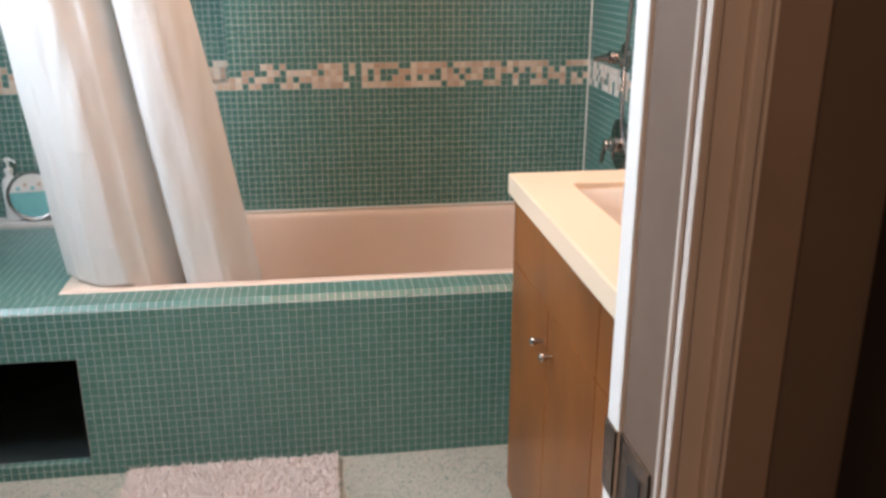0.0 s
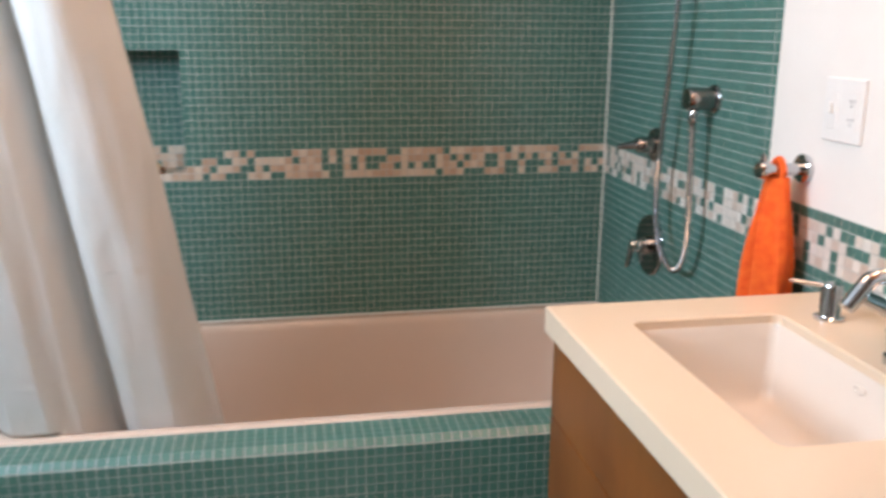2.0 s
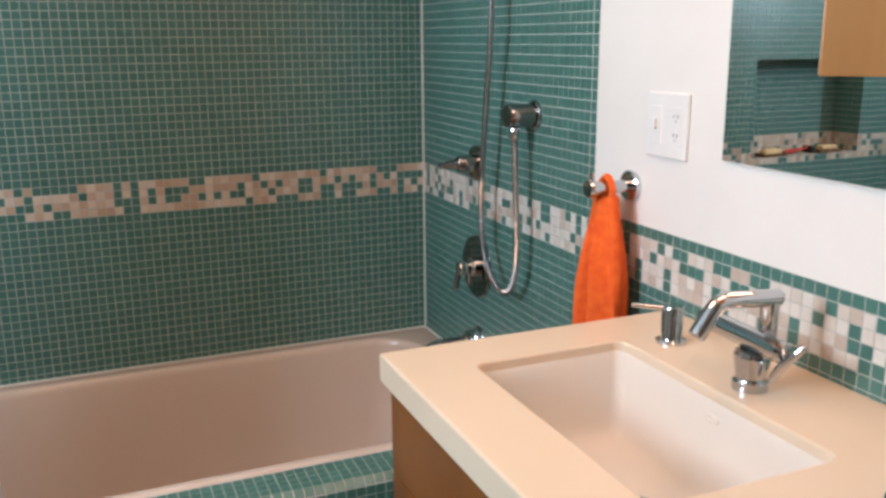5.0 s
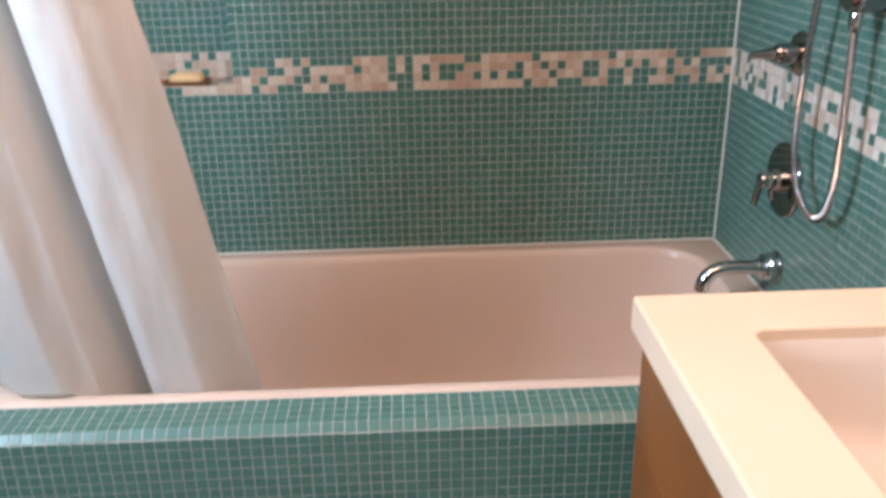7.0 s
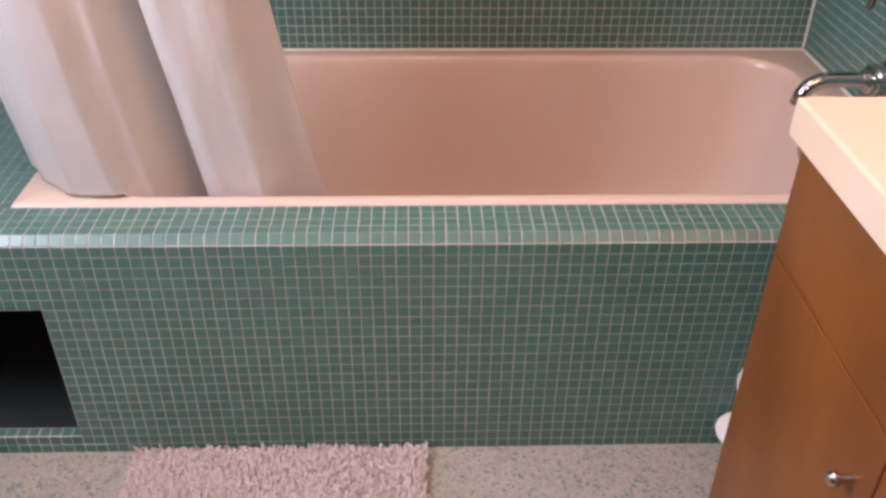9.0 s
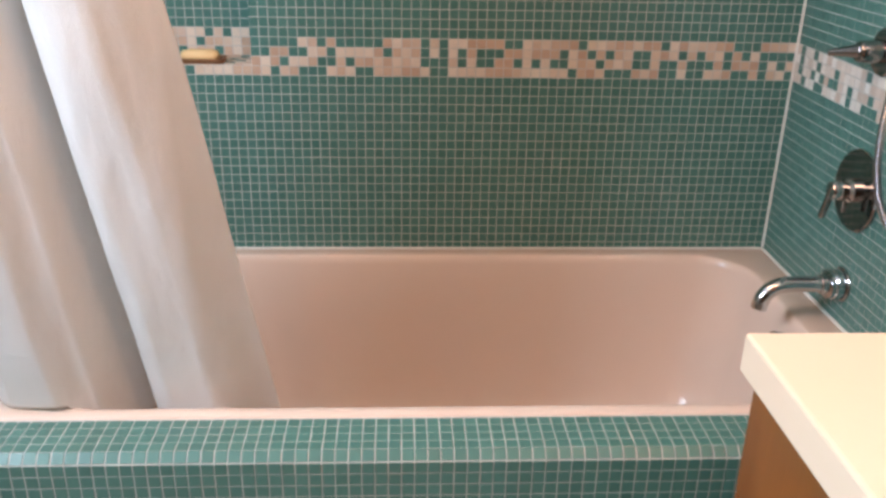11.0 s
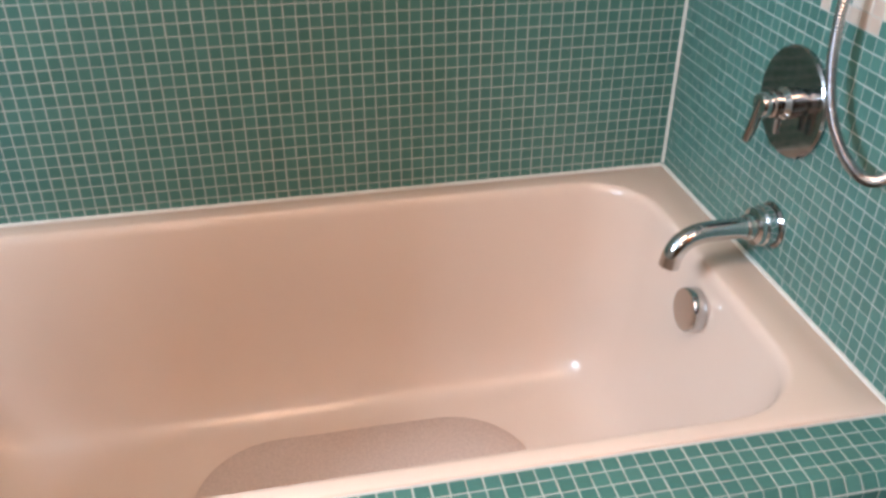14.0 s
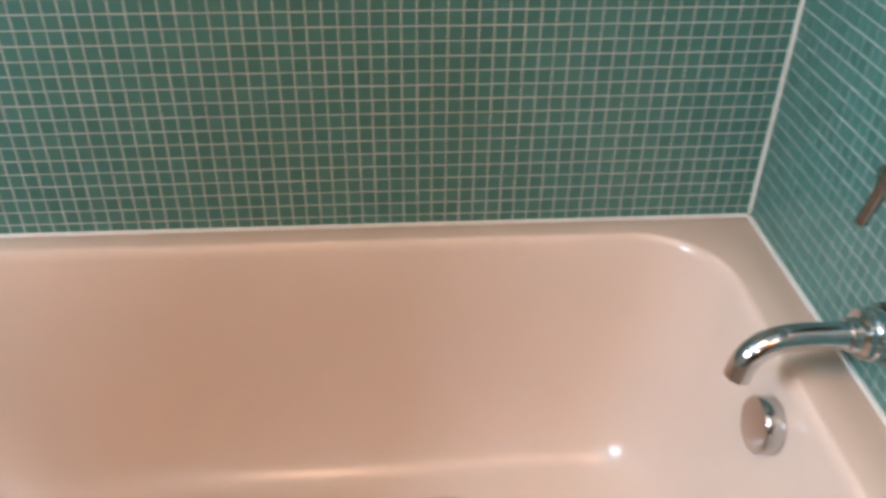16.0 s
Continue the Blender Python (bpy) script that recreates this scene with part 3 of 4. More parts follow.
def hanging_cloth():
    """Cloth hung by a loop: narrow at the top, folds widening below."""
    n, rows = 56, 26
    loops = []
    for j in range(rows + 1):
        v = j / rows
        z = 1.083 - 0.315 * v
        w = 0.027 + 0.026 * min(1, v * 1.6) ** 0.8 + 0.014 * v
        d = 0.019 + 0.009 * min(1, v * 3)
        cy = 1.862 + 0.002 * v
        lp = []
        for i in range(n):
            a = 2 * math.pi * i / n
            fold = 1 + (0.15 + 0.55 * min(1, v * 2)) * math.sin(6 * a + 0.8 * v + 0.5) * abs(math.sin(a)) + 0.22 * v * math.sin(11 * a + 2 + v)
            lp.append((0.919 + d * math.sin(a) * fold - 0.010 * v, cy + w * math.cos(a) + 0.004 * math.sin(7 * v + 3 * a), z + 0.014 * v * math.sin(2 * a + 1) + 0.060 * v * v * max(0, -math.cos(a) - 0.1)))
        loops.append(lp)
    return loft(loops, True, True)


ct = thing("hand_towel", "orange terry hand towel hanging from a chrome hook", "towel", (0.925, 1.86, 1.0))
piece("cloth", hanging_cloth(), ORANGE, ct, smooth=True, angle=80)
bm = bmesh.new()
lo = []
for j in range(13):
    v = j / 12
    lo.append([(0.938 + (0.010 + 0.004 * v) * math.sin(a) * (1 + 0.3 * math.sin(4 * a + 2)), 1.846 - 0.014 * v + (0.014 + 0.022 * v) * math.cos(a), 0.985 - 0.228 * v + 0.008 * v * math.sin(a + 1)) for a in np.linspace(0, 2 * math.pi, 25)[:-1]])
piece("back_layer", loft(lo, True, True, bm), ORANGE, ct, smooth=True, angle=80)
piece("loop", sweep(spline([(0.915, 1.872, 1.075), (0.915, 1.876, 1.10), (0.915, 1.856, 1.118), (0.915, 1.838, 1.10), (0.915, 1.842, 1.075)], 6), 0.0065, 8), ORANGE, ct, smooth=True)

# switch and socket plate
sw = thing("switch_plate", "white double wall plate with switch and socket", "switch", (XR, 1.757, 1.217))
piece("plate", box(XR - 0.005, XR + 0.0016, 1.702, 1.812, 1.161, 1.273, 0.003, 3), PLASTIC, sw)
piece("rocker_frame", box(XR - 0.0065, XR - 0.004, 1.770, 1.800, 1.184, 1.250, 0.001), PLASTIC, sw)
piece("toggle", box(XR - 0.014, XR - 0.006, 1.780, 1.790, 1.210, 1.230, 0.002), PLASTIC, sw)
so = piece("socket", box(XR - 0.0065, XR - 0.004, 1.716, 1.746, 1.184, 1.250, 0.001), PLASTIC, sw)
for dz in (1.199, 1.231):
    for dy in (1.725, 1.735):
        piece("slot", box(XR - 0.0072, XR - 0.006, dy - 0.0007, dy + 0.0007, dz + 0.001, dz + 0.0065), BLACK, sw)
    piece("slot", box(XR - 0.0072, XR - 0.006, 1.7288, 1.7312, dz - 0.006, dz - 0.0035), BLACK, sw)

# mirror; a black strip along one edge paints the open door's dark reflection
mi = thing("wall_mirror", "frameless wall mirror, dark reflection added along one side", "mirror", (XR, 1.42, 1.175))
piece("glass", box(XR - 0.006, XR - 0.001, 1.247, 1.612, 1.175, 1.95, 0.001, 1), MIRROR, mi)
piece("edge", box(XR - 0.008, XR - 0.0005, 1.231, 1.2465, 1.175, 1.95, 0.001, 1), BLACK, mi, "black strip painting a dark reflection")

# wooden wall cabinet with its door standing open
wc = thing("wall_cabinet", "light maple wall cabinet with its door open", "cabinet", (0.9, 0.85, 1.326))
bm = bmesh.new()
add_box(bm, 0.82, XR, 0.72, 0.738, 1.326, 1.98, 0.001)
add_box(bm, 0.82, XR, 0.942, 0.96, 1.326, 1.98, 0.001)
add_box(bm, 0.82, XR, 0.738, 0.942, 1.326, 1.344, 0.001)
add_box(bm, 0.82, XR, 0.738, 0.942, 1.962, 1.98, 0.001)
add_box(bm, XR - 0.010, XR - 0.0005, 0.738, 0.942, 1.344, 1.962)
piece("body", bm, WOOD_LIGHT, wc)
piece("shelf", box(0.83, XR - 0.012, 0.739, 0.941, 1.65, 1.665), WOOD_LIGHT, wc)
bm = box(0, 0.25, -0.018, 0, 1.326, 1.98, 0.0015)
bmesh.ops.transform(bm, matrix=Matrix.Translation((0.818, 0.945, 0.004)) @ Euler((0, 0, radians(131.6))).to_matrix().to_4x4(), verts=bm.verts[:])
piece("door", bm, WOOD_LIGHT, wc)

# ---- vanity ----
VY0, VY1, VX0 = 0.64, 1.715, 0.440
va = thing("vanity_cabinet", "orange maple vanity cabinet with doors and drawers", "cabinet", (0.7, 1.2, 0))
bm = bmesh.new()
add_box(bm, VX0 + 0.02, XR - 0.001, VY0, VY1, 0.10, 0.30, 0.001)
add_box(bm, VX0 + 0.02, XR - 0.001, VY1 - 0.018, VY1, 0.30, 0.850, 0.001)
add_box(bm, VX0 + 0.02, XR - 0.001, VY0, VY0 + 0.018, 0.30, 0.850, 0.001)
add_box(bm, VX0 + 0.02, VX0 + 0.035, VY0 + 0.018, VY1 - 0.018, 0.30, 0.850)
piece("body", bm, WOOD, va)
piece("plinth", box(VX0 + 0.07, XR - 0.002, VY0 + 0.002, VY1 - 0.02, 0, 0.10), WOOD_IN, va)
SEAM, MEET, RAIL = 1.108, 1.403, 0.700


def front(name, y0, y1, z0, z1):
    return piece(name, box(VX0, VX0 + 0.019, y0 + 0.0012, y1 - 0.0012, z0 + 0.0012, z1 - 0.0012, 0.0015), WOOD, va)


def knob(y, z, parent):
    bm = turned([(0.0045, 0), (0.0045, 0.012), (0.006, 0.014), (0.0085, 0.018), (0.0085, 0.022), (0.006, 0.0255), (0.001, 0.026)], out_from_wall(VX0, y, z), 18)
    o = part("knob", bm, CHROME, None, "small chrome knob", True, 45)
    o.parent = parent
    return o


front("false_front", SEAM, VY1, RAIL, 0.850)
d1 = front("door", MEET, VY1, 0.105, RAIL)
d2 = front("door", SEAM, MEET, 0.105, RAIL)
knob(1.436, 0.621, d1)
knob(1.362, 0.621, d2)
for z0, z1 in ((RAIL, 0.850), (0.41, RAIL), (0.105, 0.41)):
    dd = front("drawer", VY0, SEAM, z0, z1)
    knob((VY0 + SEAM) / 2, (z0 + z1) / 2, dd)

wt = thing("vanity_worktop", "cream solid-surface worktop with a rectangular sink cutout", "worktop", (0.7, 1.2, 0.85))
SX0, SX1, SY0, SY1 = 0.540, 0.799, 1.188, 1.624
ox0, ox1, oy0, oy1 = 0.426, XR - 0.001, VY0 - 0.005, 1.727
r0, zc = 0.004, 0.896
loops = [rr(SX0, SX1, SY0, SY1, 0.018, 0.852), rr(SX0, SX1, SY0, SY1, 0.018, zc - 0.003), rr(SX0 - 0.001, SX1 + 0.001, SY0 - 0.001, SY1 + 0.001, 0.019, zc - 0.001), rr(SX0 - 0.003, SX1 + 0.003, SY0 - 0.003, SY1 + 0.003, 0.021, zc),
         rr(ox0 + 0.004, ox1, oy0, oy1 - 0.004, r0, zc), rr(ox0 + 0.001, ox1, oy0, oy1 - 0.001, r0, zc - 0.0012), rr(ox0, ox1, oy0, oy1, r0, zc - 0.004), rr(ox0, ox1, oy0, oy1, r0, 0.852), rr(SX0, SX1, SY0, SY1, 0.018, 0.852)]
bm = loft(loops)
bmesh.ops.remove_doubles(bm, verts=bm.verts[:], dist=1e-5)
piece("slab", bm, COUNTER, wt, smooth=True, angle=10)

sk = thing("sink", "white undermount rectangular porcelain sink", "sink", (0.67, 1.4, 0.74))
loops = []
for fr, bk, sd, r, z in ((-0.0006, -0.0006, -0.0006, 0.018, 0.868), (0.0, 0.0, 0.0, 0.018, 0.880), (0.002, 0.002, 0.002, 0.018, 0.881), (0.006, 0.004, 0.005, 0.018, 0.874), (0.014, 0.006, 0.008, 0.018, 0.85), (0.027, 0.009, 0.012, 0.019, 0.81),
                         (0.040, 0.012, 0.017, 0.020, 0.775), (0.050, 0.016, 0.023, 0.022, 0.760), (0.062, 0.026, 0.034, 0.024, 0.750), (0.085, 0.050, 0.06, 0.02, 0.7465), (0.10, 0.08, 0.11, 0.01, 0.745)):
    loops.append(rr(SX0 + fr, SX1 - bk, SY0 + sd, SY1 - sd, r, z))
piece("bowl", loft(loops, False, True), PORCELAIN, sk, smooth=True, angle=60)
piece("drain", turned([(0.028, 0.0), (0.027, 0.003), (0.016, 0.0035), (0.001, 0.002)], Matrix.Translation((0.68, 1.405, 0.7455)), 24), CHROME, sk, "chrome drain", smooth=True)
piece("overflow", turned([(1.0, 0.0), (1.05, 0.0015), (0.8, 0.003), (0.7, 0.002), (0.01, 0.002)], out_from_wall(SX1 - 0.0055, 1.395, 0.858) @ Matrix.Diagonal((0.006, 0.013, 1, 1)), 20), PORCELAIN, sk, "porcelain overflow ring", smooth=True)

# tap: round base, cross body, arched spout
fa = thing("sink_tap", "chrome sink tap with an angular arched spout", "tap", (0.848, 1.39, 0.896))
fm = Matrix.Translation((0.848, 1.39, 0.896))
piece("base", turned([(0.0245, 0), (0.0245, 0.012), (0.0225, 0.014), (0.0205, 0.019), (0.0250, 0.046), (0.0225, 0.054), (0.001, 0.056)], fm, 32), CHROME, fa, smooth=True, angle=35)
piece("cross_body", sweep([(0.85, 1.336, 0.964), (0.85, 1.340, 0.964), (0.85, 1.494, 0.967), (0.85, 1.498, 0.967)], lambda i: (0.012, 0.0155, 0.0155, 0.012)[i], 24), CHROME, fa, smooth=True, angle=35)
piece("riser", sweep([(0.872, 1.39, 0.965), (0.872, 1.39, 1.018)], 0.0125, 20), CHROME, fa, smooth=True, angle=35)
piece("spout", sweep([(0.889, 1.39, 1.021), (0.885, 1.39, 1.0215), (0.798, 1.39, 1.0275), (0.789, 1.39, 1.0265), (0.781, 1.39, 1.0225), (0.775, 1.39, 1.016), (0.751, 1.39, 0.985), (0.749, 1.39, 0.982)], lambda i: 0.0088 if i in (0, 7) else 0.0118, 22), CHROME, fa, smooth=True, angle=35)
piece("lever", sweep([(0.846, 1.352, 0.918), (0.848, 1.349, 0.925), (0.853, 1.338, 0.948), (0.862, 1.318, 0.974), (0.864, 1.315, 0.978)], lambda i: (0.003, 0.0066, 0.0070, 0.0058, 0.003)[i], 12), CHROME, fa, smooth=True)
th = thing("tap_handle", "chrome cylindrical tap handle with a thin lever", "tap handle", (0.866, 1.586, 0.896))
hm = Matrix.Translation((0.866, 1.586, 0.896))
piece("base", turned([(0.024, 0), (0.024, 0.004), (0.0175, 0.006), (0.0165, 0.008), (0.0165, 0.056), (0.0145, 0.060), (0.001, 0.060)], hm, 28), CHROME, th, smooth=True, angle=35)
piece("lever", sweep([(0.862, 1.590, 0.950), (0.835, 1.603, 0.953), (0.808, 1.616, 0.956)], lambda i: 0.0048 - 0.0008 * i, 10), CHROME, th, smooth=True)

# folded blue towel on the worktop
bt = thing("folded_towel", "dark blue terry towel folded on the worktop", "towel", (0.76, 0.98, 0.896))
for k, (z0, z1, s) in enumerate(((0.8965, 0.910, 0.0), (0.9095, 0.9245, 0.007), (0.924, 0.9395, -0.003))):
    lo = []
    x0, x1, y0, y1 = 0.690 + s, 0.868 + s, 0.84, 1.066 + s - 0.004 * k
    for ins, z in ((0.007, z0), (0.002, z0 + 0.002), (0, (z0 + z1) / 2), (0.002, z1 - 0.003), (0.009, z1), (0.028, z1 + 0.001), (0.060, z1 + 0.0005)):
        ring = []
        for px, py, pz in rr(x0 + ins, x1 - ins, y0 + ins, y1 - ins, 0.018, z, 12):
            h = noise.noise(Vector((26 * px, 26 * py, 3.0 * k)))
            ring.append((px + 0.004 * math.sin(46 * py + 2 * k) + 0.003 * h, py + 0.005 * math.sin(38 * px + 2 * k), pz + (0.0042 * h if z > z0 + 0.003 else 0.0) + 0.004 * max(0, (py - 1.03) / 0.04) * (k == 2)))
        lo.append(ring)
    rz = Matrix.Translation((0.77, 0.98, 0)) @ Euler((0, 0, radians(-14))).to_matrix().to_4x4() @ Matrix.Translation((-0.77, -0.98, 0))
    bm = loft(lo, True, True)
    bmesh.ops.transform(bm, matrix=rz, verts=bm.verts[:])
    piece("fold", bm, BLUE, bt, smooth=True, angle=80)

# white brush standing between the vanity and the bathtub
wb = thing("toilet_brush", "white plastic brush standing behind the vanity", "brush", (0.63, 2.005, 0))
piece("holder", turned([(0.026, 0.0), (0.028, 0.004), (0.030, 0.076), (0.057, 0.088), (0.058, 0.092), (0.036, 0.101), (0.012, 0.106), (0.001, 0.11)], Matrix.Translation((0.627, 2.005, 0)), 28), PLASTIC, wb, smooth=True, angle=50)
piece("handle", turned([(0.008, 0.11), (0.009, 0.17), (0.021, 0.20), (0.024, 0.225), (0.018, 0.25), (0.001, 0.256)], Matrix.Translation((0.607, 2.005, 0)), 16), PLASTIC, wb, smooth=True, angle=50)

# ---- shower curtain ----


HANG = ((0.0, 0.035), (0.16, -0.005), (0.30, -0.036), (0.45, -0.018), (0.575, 0.050), (0.605, -0.022), (0.66, -0.034), (0.78, -0.038), (1.0, 0.034))
HEM = ((0.0, 2.310), (0.10, 2.236), (0.20, 2.196), (0.34, 2.187), (0.46, 2.226), (0.60, 2.312), (0.63, 2.246), (0.69, 2.232), (0.82, 2.228), (1.0, 2.285))


def folded(table, u):
    for (a, p), (b, q) in zip(table, table[1:]):
        if u <= b:
            t = (u - a) / (b - a)
            return p + (q - p) * (0.5 * t * t * (3 - 2 * t) + 0.5 * t)
    return table[-1][1]


def curtain_sheet():
    """Two broad pleats that hang from the rod, the near one lapping over, the hem lying on the tub's rim and dipping inside it."""
    nu, nv = 170, 230
    bm = bmesh.new()
    grid = []
    for j in range(nv + 1):
        v = j / nv
        xl, xr = -0.800 + 0.100 * v, -0.411 + 0.253 * v
        row = []
        for i in range(nu + 1):
            u = i / nu
            inside = min(1, max(0, (u - 0.37) / 0.09))
            hem = 0.5035 + 0.004 * math.sin(14 * u) ** 2 - 0.073 * inside
            z = 2.02 - (2.02 - hem) * v
            w = min(1, max(0, u + 0.016 * math.sin(5 * v + 3 * u) * u * (1 - u) * 4))
            y = (2.075 + folded(HANG, w)) * (1 - v) + folded(HEM, u + (w - u) * (1 - v)) * v
            free = 1 - v ** 6
            y += 0.0030 * math.sin(31 * u + 2.5 * v) * (0.3 + v) * free
            y += (0.008 * noise.noise(Vector((7 * u, 5 * v, 0.3))) + 0.005 * noise.noise(Vector((15 * u + 5 * v, 9 * v, 4.0)))) * free
            y -= 0.0018 * sum(math.exp(-((z - c - 0.008 * math.sin(5 * u + c)) / 0.004) ** 2) for c in (0.61, 0.875, 1.20, 1.52)) * (0.4 + 0.6 * math.sin(9 * u + 2) ** 2)
            x = xl + (xr - xl) * u + 0.006 * noise.noise(Vector((3 * u, 4 * v, 9.0)))
            row.append(bm.verts.new((x, y, z)))
        grid.append(row)
    for j in range(nv):
        for i in range(nu):
            bm.faces.new((grid[j][i], grid[j][i + 1], grid[j + 1][i + 1], grid[j + 1][i]))
    return bm


cu = thing("shower_curtain", "white fabric shower curtain gathered in soft folds", "curtain", (-0.5, 2.2, 0.5))
sh = piece("cloth", curtain_sheet(), CLOTH, cu, smooth=True, angle=80)
so = sh.modifiers.new("thick", "SOLIDIFY")
so.thickness = 0.0012
rod = tagged(part("curtain_rod", sweep([(XL + 0.001, 2.075, 2.05), (XR - 0.001, 2.075, 2.05)], 0.0125, 16), CHROME, smooth=True), "chrome shower curtain rod between the walls", "curtain rod")
for i in range(6):
    x = -0.79 + 0.072 * i
    ring = [(x + 0.004 * math.sin(a), 2.075 + 0.022 * math.cos(a), 2.043 + 0.028 * math.sin(a)) for a in np.linspace(0, 2 * math.pi, 17)]
    o = piece("ring", sweep(ring, 0.002, 6), CHROME, cu, smooth=True)

# ---- platform beside the tub, with an open hole below ----
PA = 0.480 / 22
HX, HZ0, HZ1 = XL + 41 * PU, 2 * PA, 16 * PA
gA, gT = YA + PROUD, ZR - PROUD
bm = cells([XL, HX - 0.55, HX, XR], [0, HZ0, HZ1, 0.4795], [(HX - 0.55, HX, HZ0, HZ1), (HX - 0.55, HX, 0, HZ0)], gA, gA + 0.095)
add_box(bm, HX - 0.55, HX, gA, gA + 0.0235, 0, HZ0 - PROUD)
sec = ((gA, 0.4796), (gA + 0.0145, gT), (gA + 0.104, gT), (gA + 0.104, 0.4796))
loft([[(x, y, z) for y, z in sec] for x in (XL, XR)], True, True, bm)
ap = structure(part("tub_apron", bm, GROUT), "green mosaic-tiled bathtub front with an open recess", "tub surround")
platf = structure(part("platform", box(XL, TUBL - 0.002, gA + 0.1045, YB, gT - 0.08, gT), GROUT), "green mosaic-tiled platform beside the bathtub", "platform")
# lining coloured as dark as the shaded recess looks
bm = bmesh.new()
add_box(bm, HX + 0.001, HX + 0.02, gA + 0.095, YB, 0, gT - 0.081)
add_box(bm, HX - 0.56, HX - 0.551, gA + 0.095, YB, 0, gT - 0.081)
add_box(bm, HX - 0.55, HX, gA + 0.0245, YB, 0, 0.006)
structure(part("recess_lining", bm, CAVITY), "lining of the recess under the platform, shade in its colour", "recess")
sl = structure(part("sill", box(XL + 0.001, -0.80, 2.825, YB - 0.001, ZR + 0.0005, 0.512, 0.004), MARBLE), "white stone ledge along the back of the platform", "ledge")

# things on the ledge
pd = thing("round_plate", "round silver-rimmed plate, cream mosaic over turquoise", "plate", (-0.932, 2.855, 0.512))
pm = Matrix.Translation((-0.932, 2.848, 0.597)) @ Euler((radians(80), 0, radians(8))).to_matrix().to_4x4()
piece("rim", turned([(0.072, -0.004), (0.080, -0.002), (0.083, 0.003), (0.080, 0.008), (0.072, 0.006), (0.070, 0.002)], pm, 40), NICKEL, pd, "silver rim", smooth=True)


def half_disc(z0, z1, r, th):
    bm = bmesh.new()
    a0, a1 = math.asin(max(-1, z0 / r)), math.asin(min(1, z1 / r))
    pts = [(r * math.cos(a), r * math.sin(a)) for a in np.linspace(a0, a1, 16)]
    pts += [(-x, y) for x, y in reversed(pts)]
    f = bm.faces.new([bm.verts.new((x, y, th)) for x, y in pts])
    e = bmesh.ops.extrude_face_region(bm, geom=[f])
    for v in e["geom"]:
        if isinstance(v, bmesh.types.BMVert):
            v.co.z -= 0.003
    bmesh.ops.transform(bm, matrix=pm, verts=bm.verts[:])
    return bm


piece("lower_face", half_disc(-0.0715, 0.012, 0.0716, 0.004), TEAL, pd, "turquoise lower face")
piece("upper_face", half_disc(0.0125, 0.0715, 0.0716, 0.004), MARBLE, pd, "cream upper face")
for i in range(-2, 3):
    o = piece("mosaic_square", box(-0.006, 0.006, -0.006, 0.006, 0, 0.001), STONE if i % 2 else TEAL, pd)
    o.matrix_parent_inverse = Matrix.Translation(-pd.location) @ pm @ Matrix.Translation((0.022 * i, 0.024 + 0.012 * (i % 2), 0.0042))
pb = thing("pump_bottle", "pale grey plastic pump bottle on the ledge", "bottle", (-1.0, 2.868, 0.512))
bmx = Matrix.Translation((-1.005, 2.870, 0.5122))
piece("bottle", turned([(0.026, 0), (0.028, 0.003), (0.028, 0.115), (0.024, 0.135), (0.012, 0.148), (0.012, 0.16), (0.001, 0.16)], bmx, 24), PLASTIC, pb, smooth=True, angle=50)
piece("pump", turned([(0.014, 0.16), (0.014, 0.172), (0.005, 0.176), (0.005, 0.196), (0.011, 0.198), (0.011, 0.208), (0.001, 0.209)], bmx, 16), PLASTIC, pb, smooth=True, angle=40)
piece("nozzle", sweep([(-1.005, 2.870, 0.715), (-0.985, 2.858, 0.714), (-0.975, 2.852, 0.708)], 0.004, 8), PLASTIC, pb, smooth=True)

# things in the niche
sd = thing("soap_dish", "brown wooden dish in the tiled niche", "soap dish", (-0.40, 2.93, NZ0 + 0.002))
zn = NZ0 + 0.002
piece("tray", loft([rr(-0.448, -0.340, 2.905, 2.955, 0.012, zn), rr(-0.452, -0.336, 2.902, 2.958, 0.014, zn + 0.010), rr(-0.446, -0.342, 2.908, 2.952, 0.011, zn + 0.010), rr(-0.44, -0.348, 2.912, 2.948, 0.009, zn + 0.005)], True, True), BROWN, sd, smooth=True, angle=40)
tagged(part("soap_bar", loft([rr(-0.434, -0.354, 2.914, 2.946, 0.012, zn + 0.0055), rr(-0.438, -0.350, 2.911, 2.949, 0.015, zn + 0.014), rr(-0.434, -0.354, 2.914, 2.946, 0.014, zn + 0.024), rr(-0.420, -0.368, 2.922, 2.938, 0.007, zn + 0.028)], True, True), SOAP, smooth=True, angle=70), "cream soap bar on a brown wooden dish", "soap")
rz = thing("razor", "red plastic razor lying in the tiled niche", "razor", (-0.52, 2.93, zn))
piece("handle", sweep(spline([(-0.455, 2.925, zn + 0.009), (-0.49, 2.93, zn + 0.012), (-0.54, 2.935, zn + 0.016), (-0.575, 2.94, zn + 0.020)], 6), lambda i: 0.0065 + 0.0018 * math.sin(i * 0.35), 12), RED, rz, smooth=True)
piece("head", box(-0.592, -0.572, 2.917, 2.962, zn + 0.0005, zn + 0.026, 0.004), BLACK, rz)
tb = thing("small_tray", "brown wooden tray with cream bar in the niche", "tray", (-0.66, 2.93, zn))
piece("tray", box(-0.72, -0.61, 2.91, 2.965, zn, zn + 0.009, 0.003), BROWN, tb)
piece("bar", box(-0.705, -0.63, 2.92, 2.955, zn + 0.0095, zn + 0.026, 0.006), SOAP, tb)

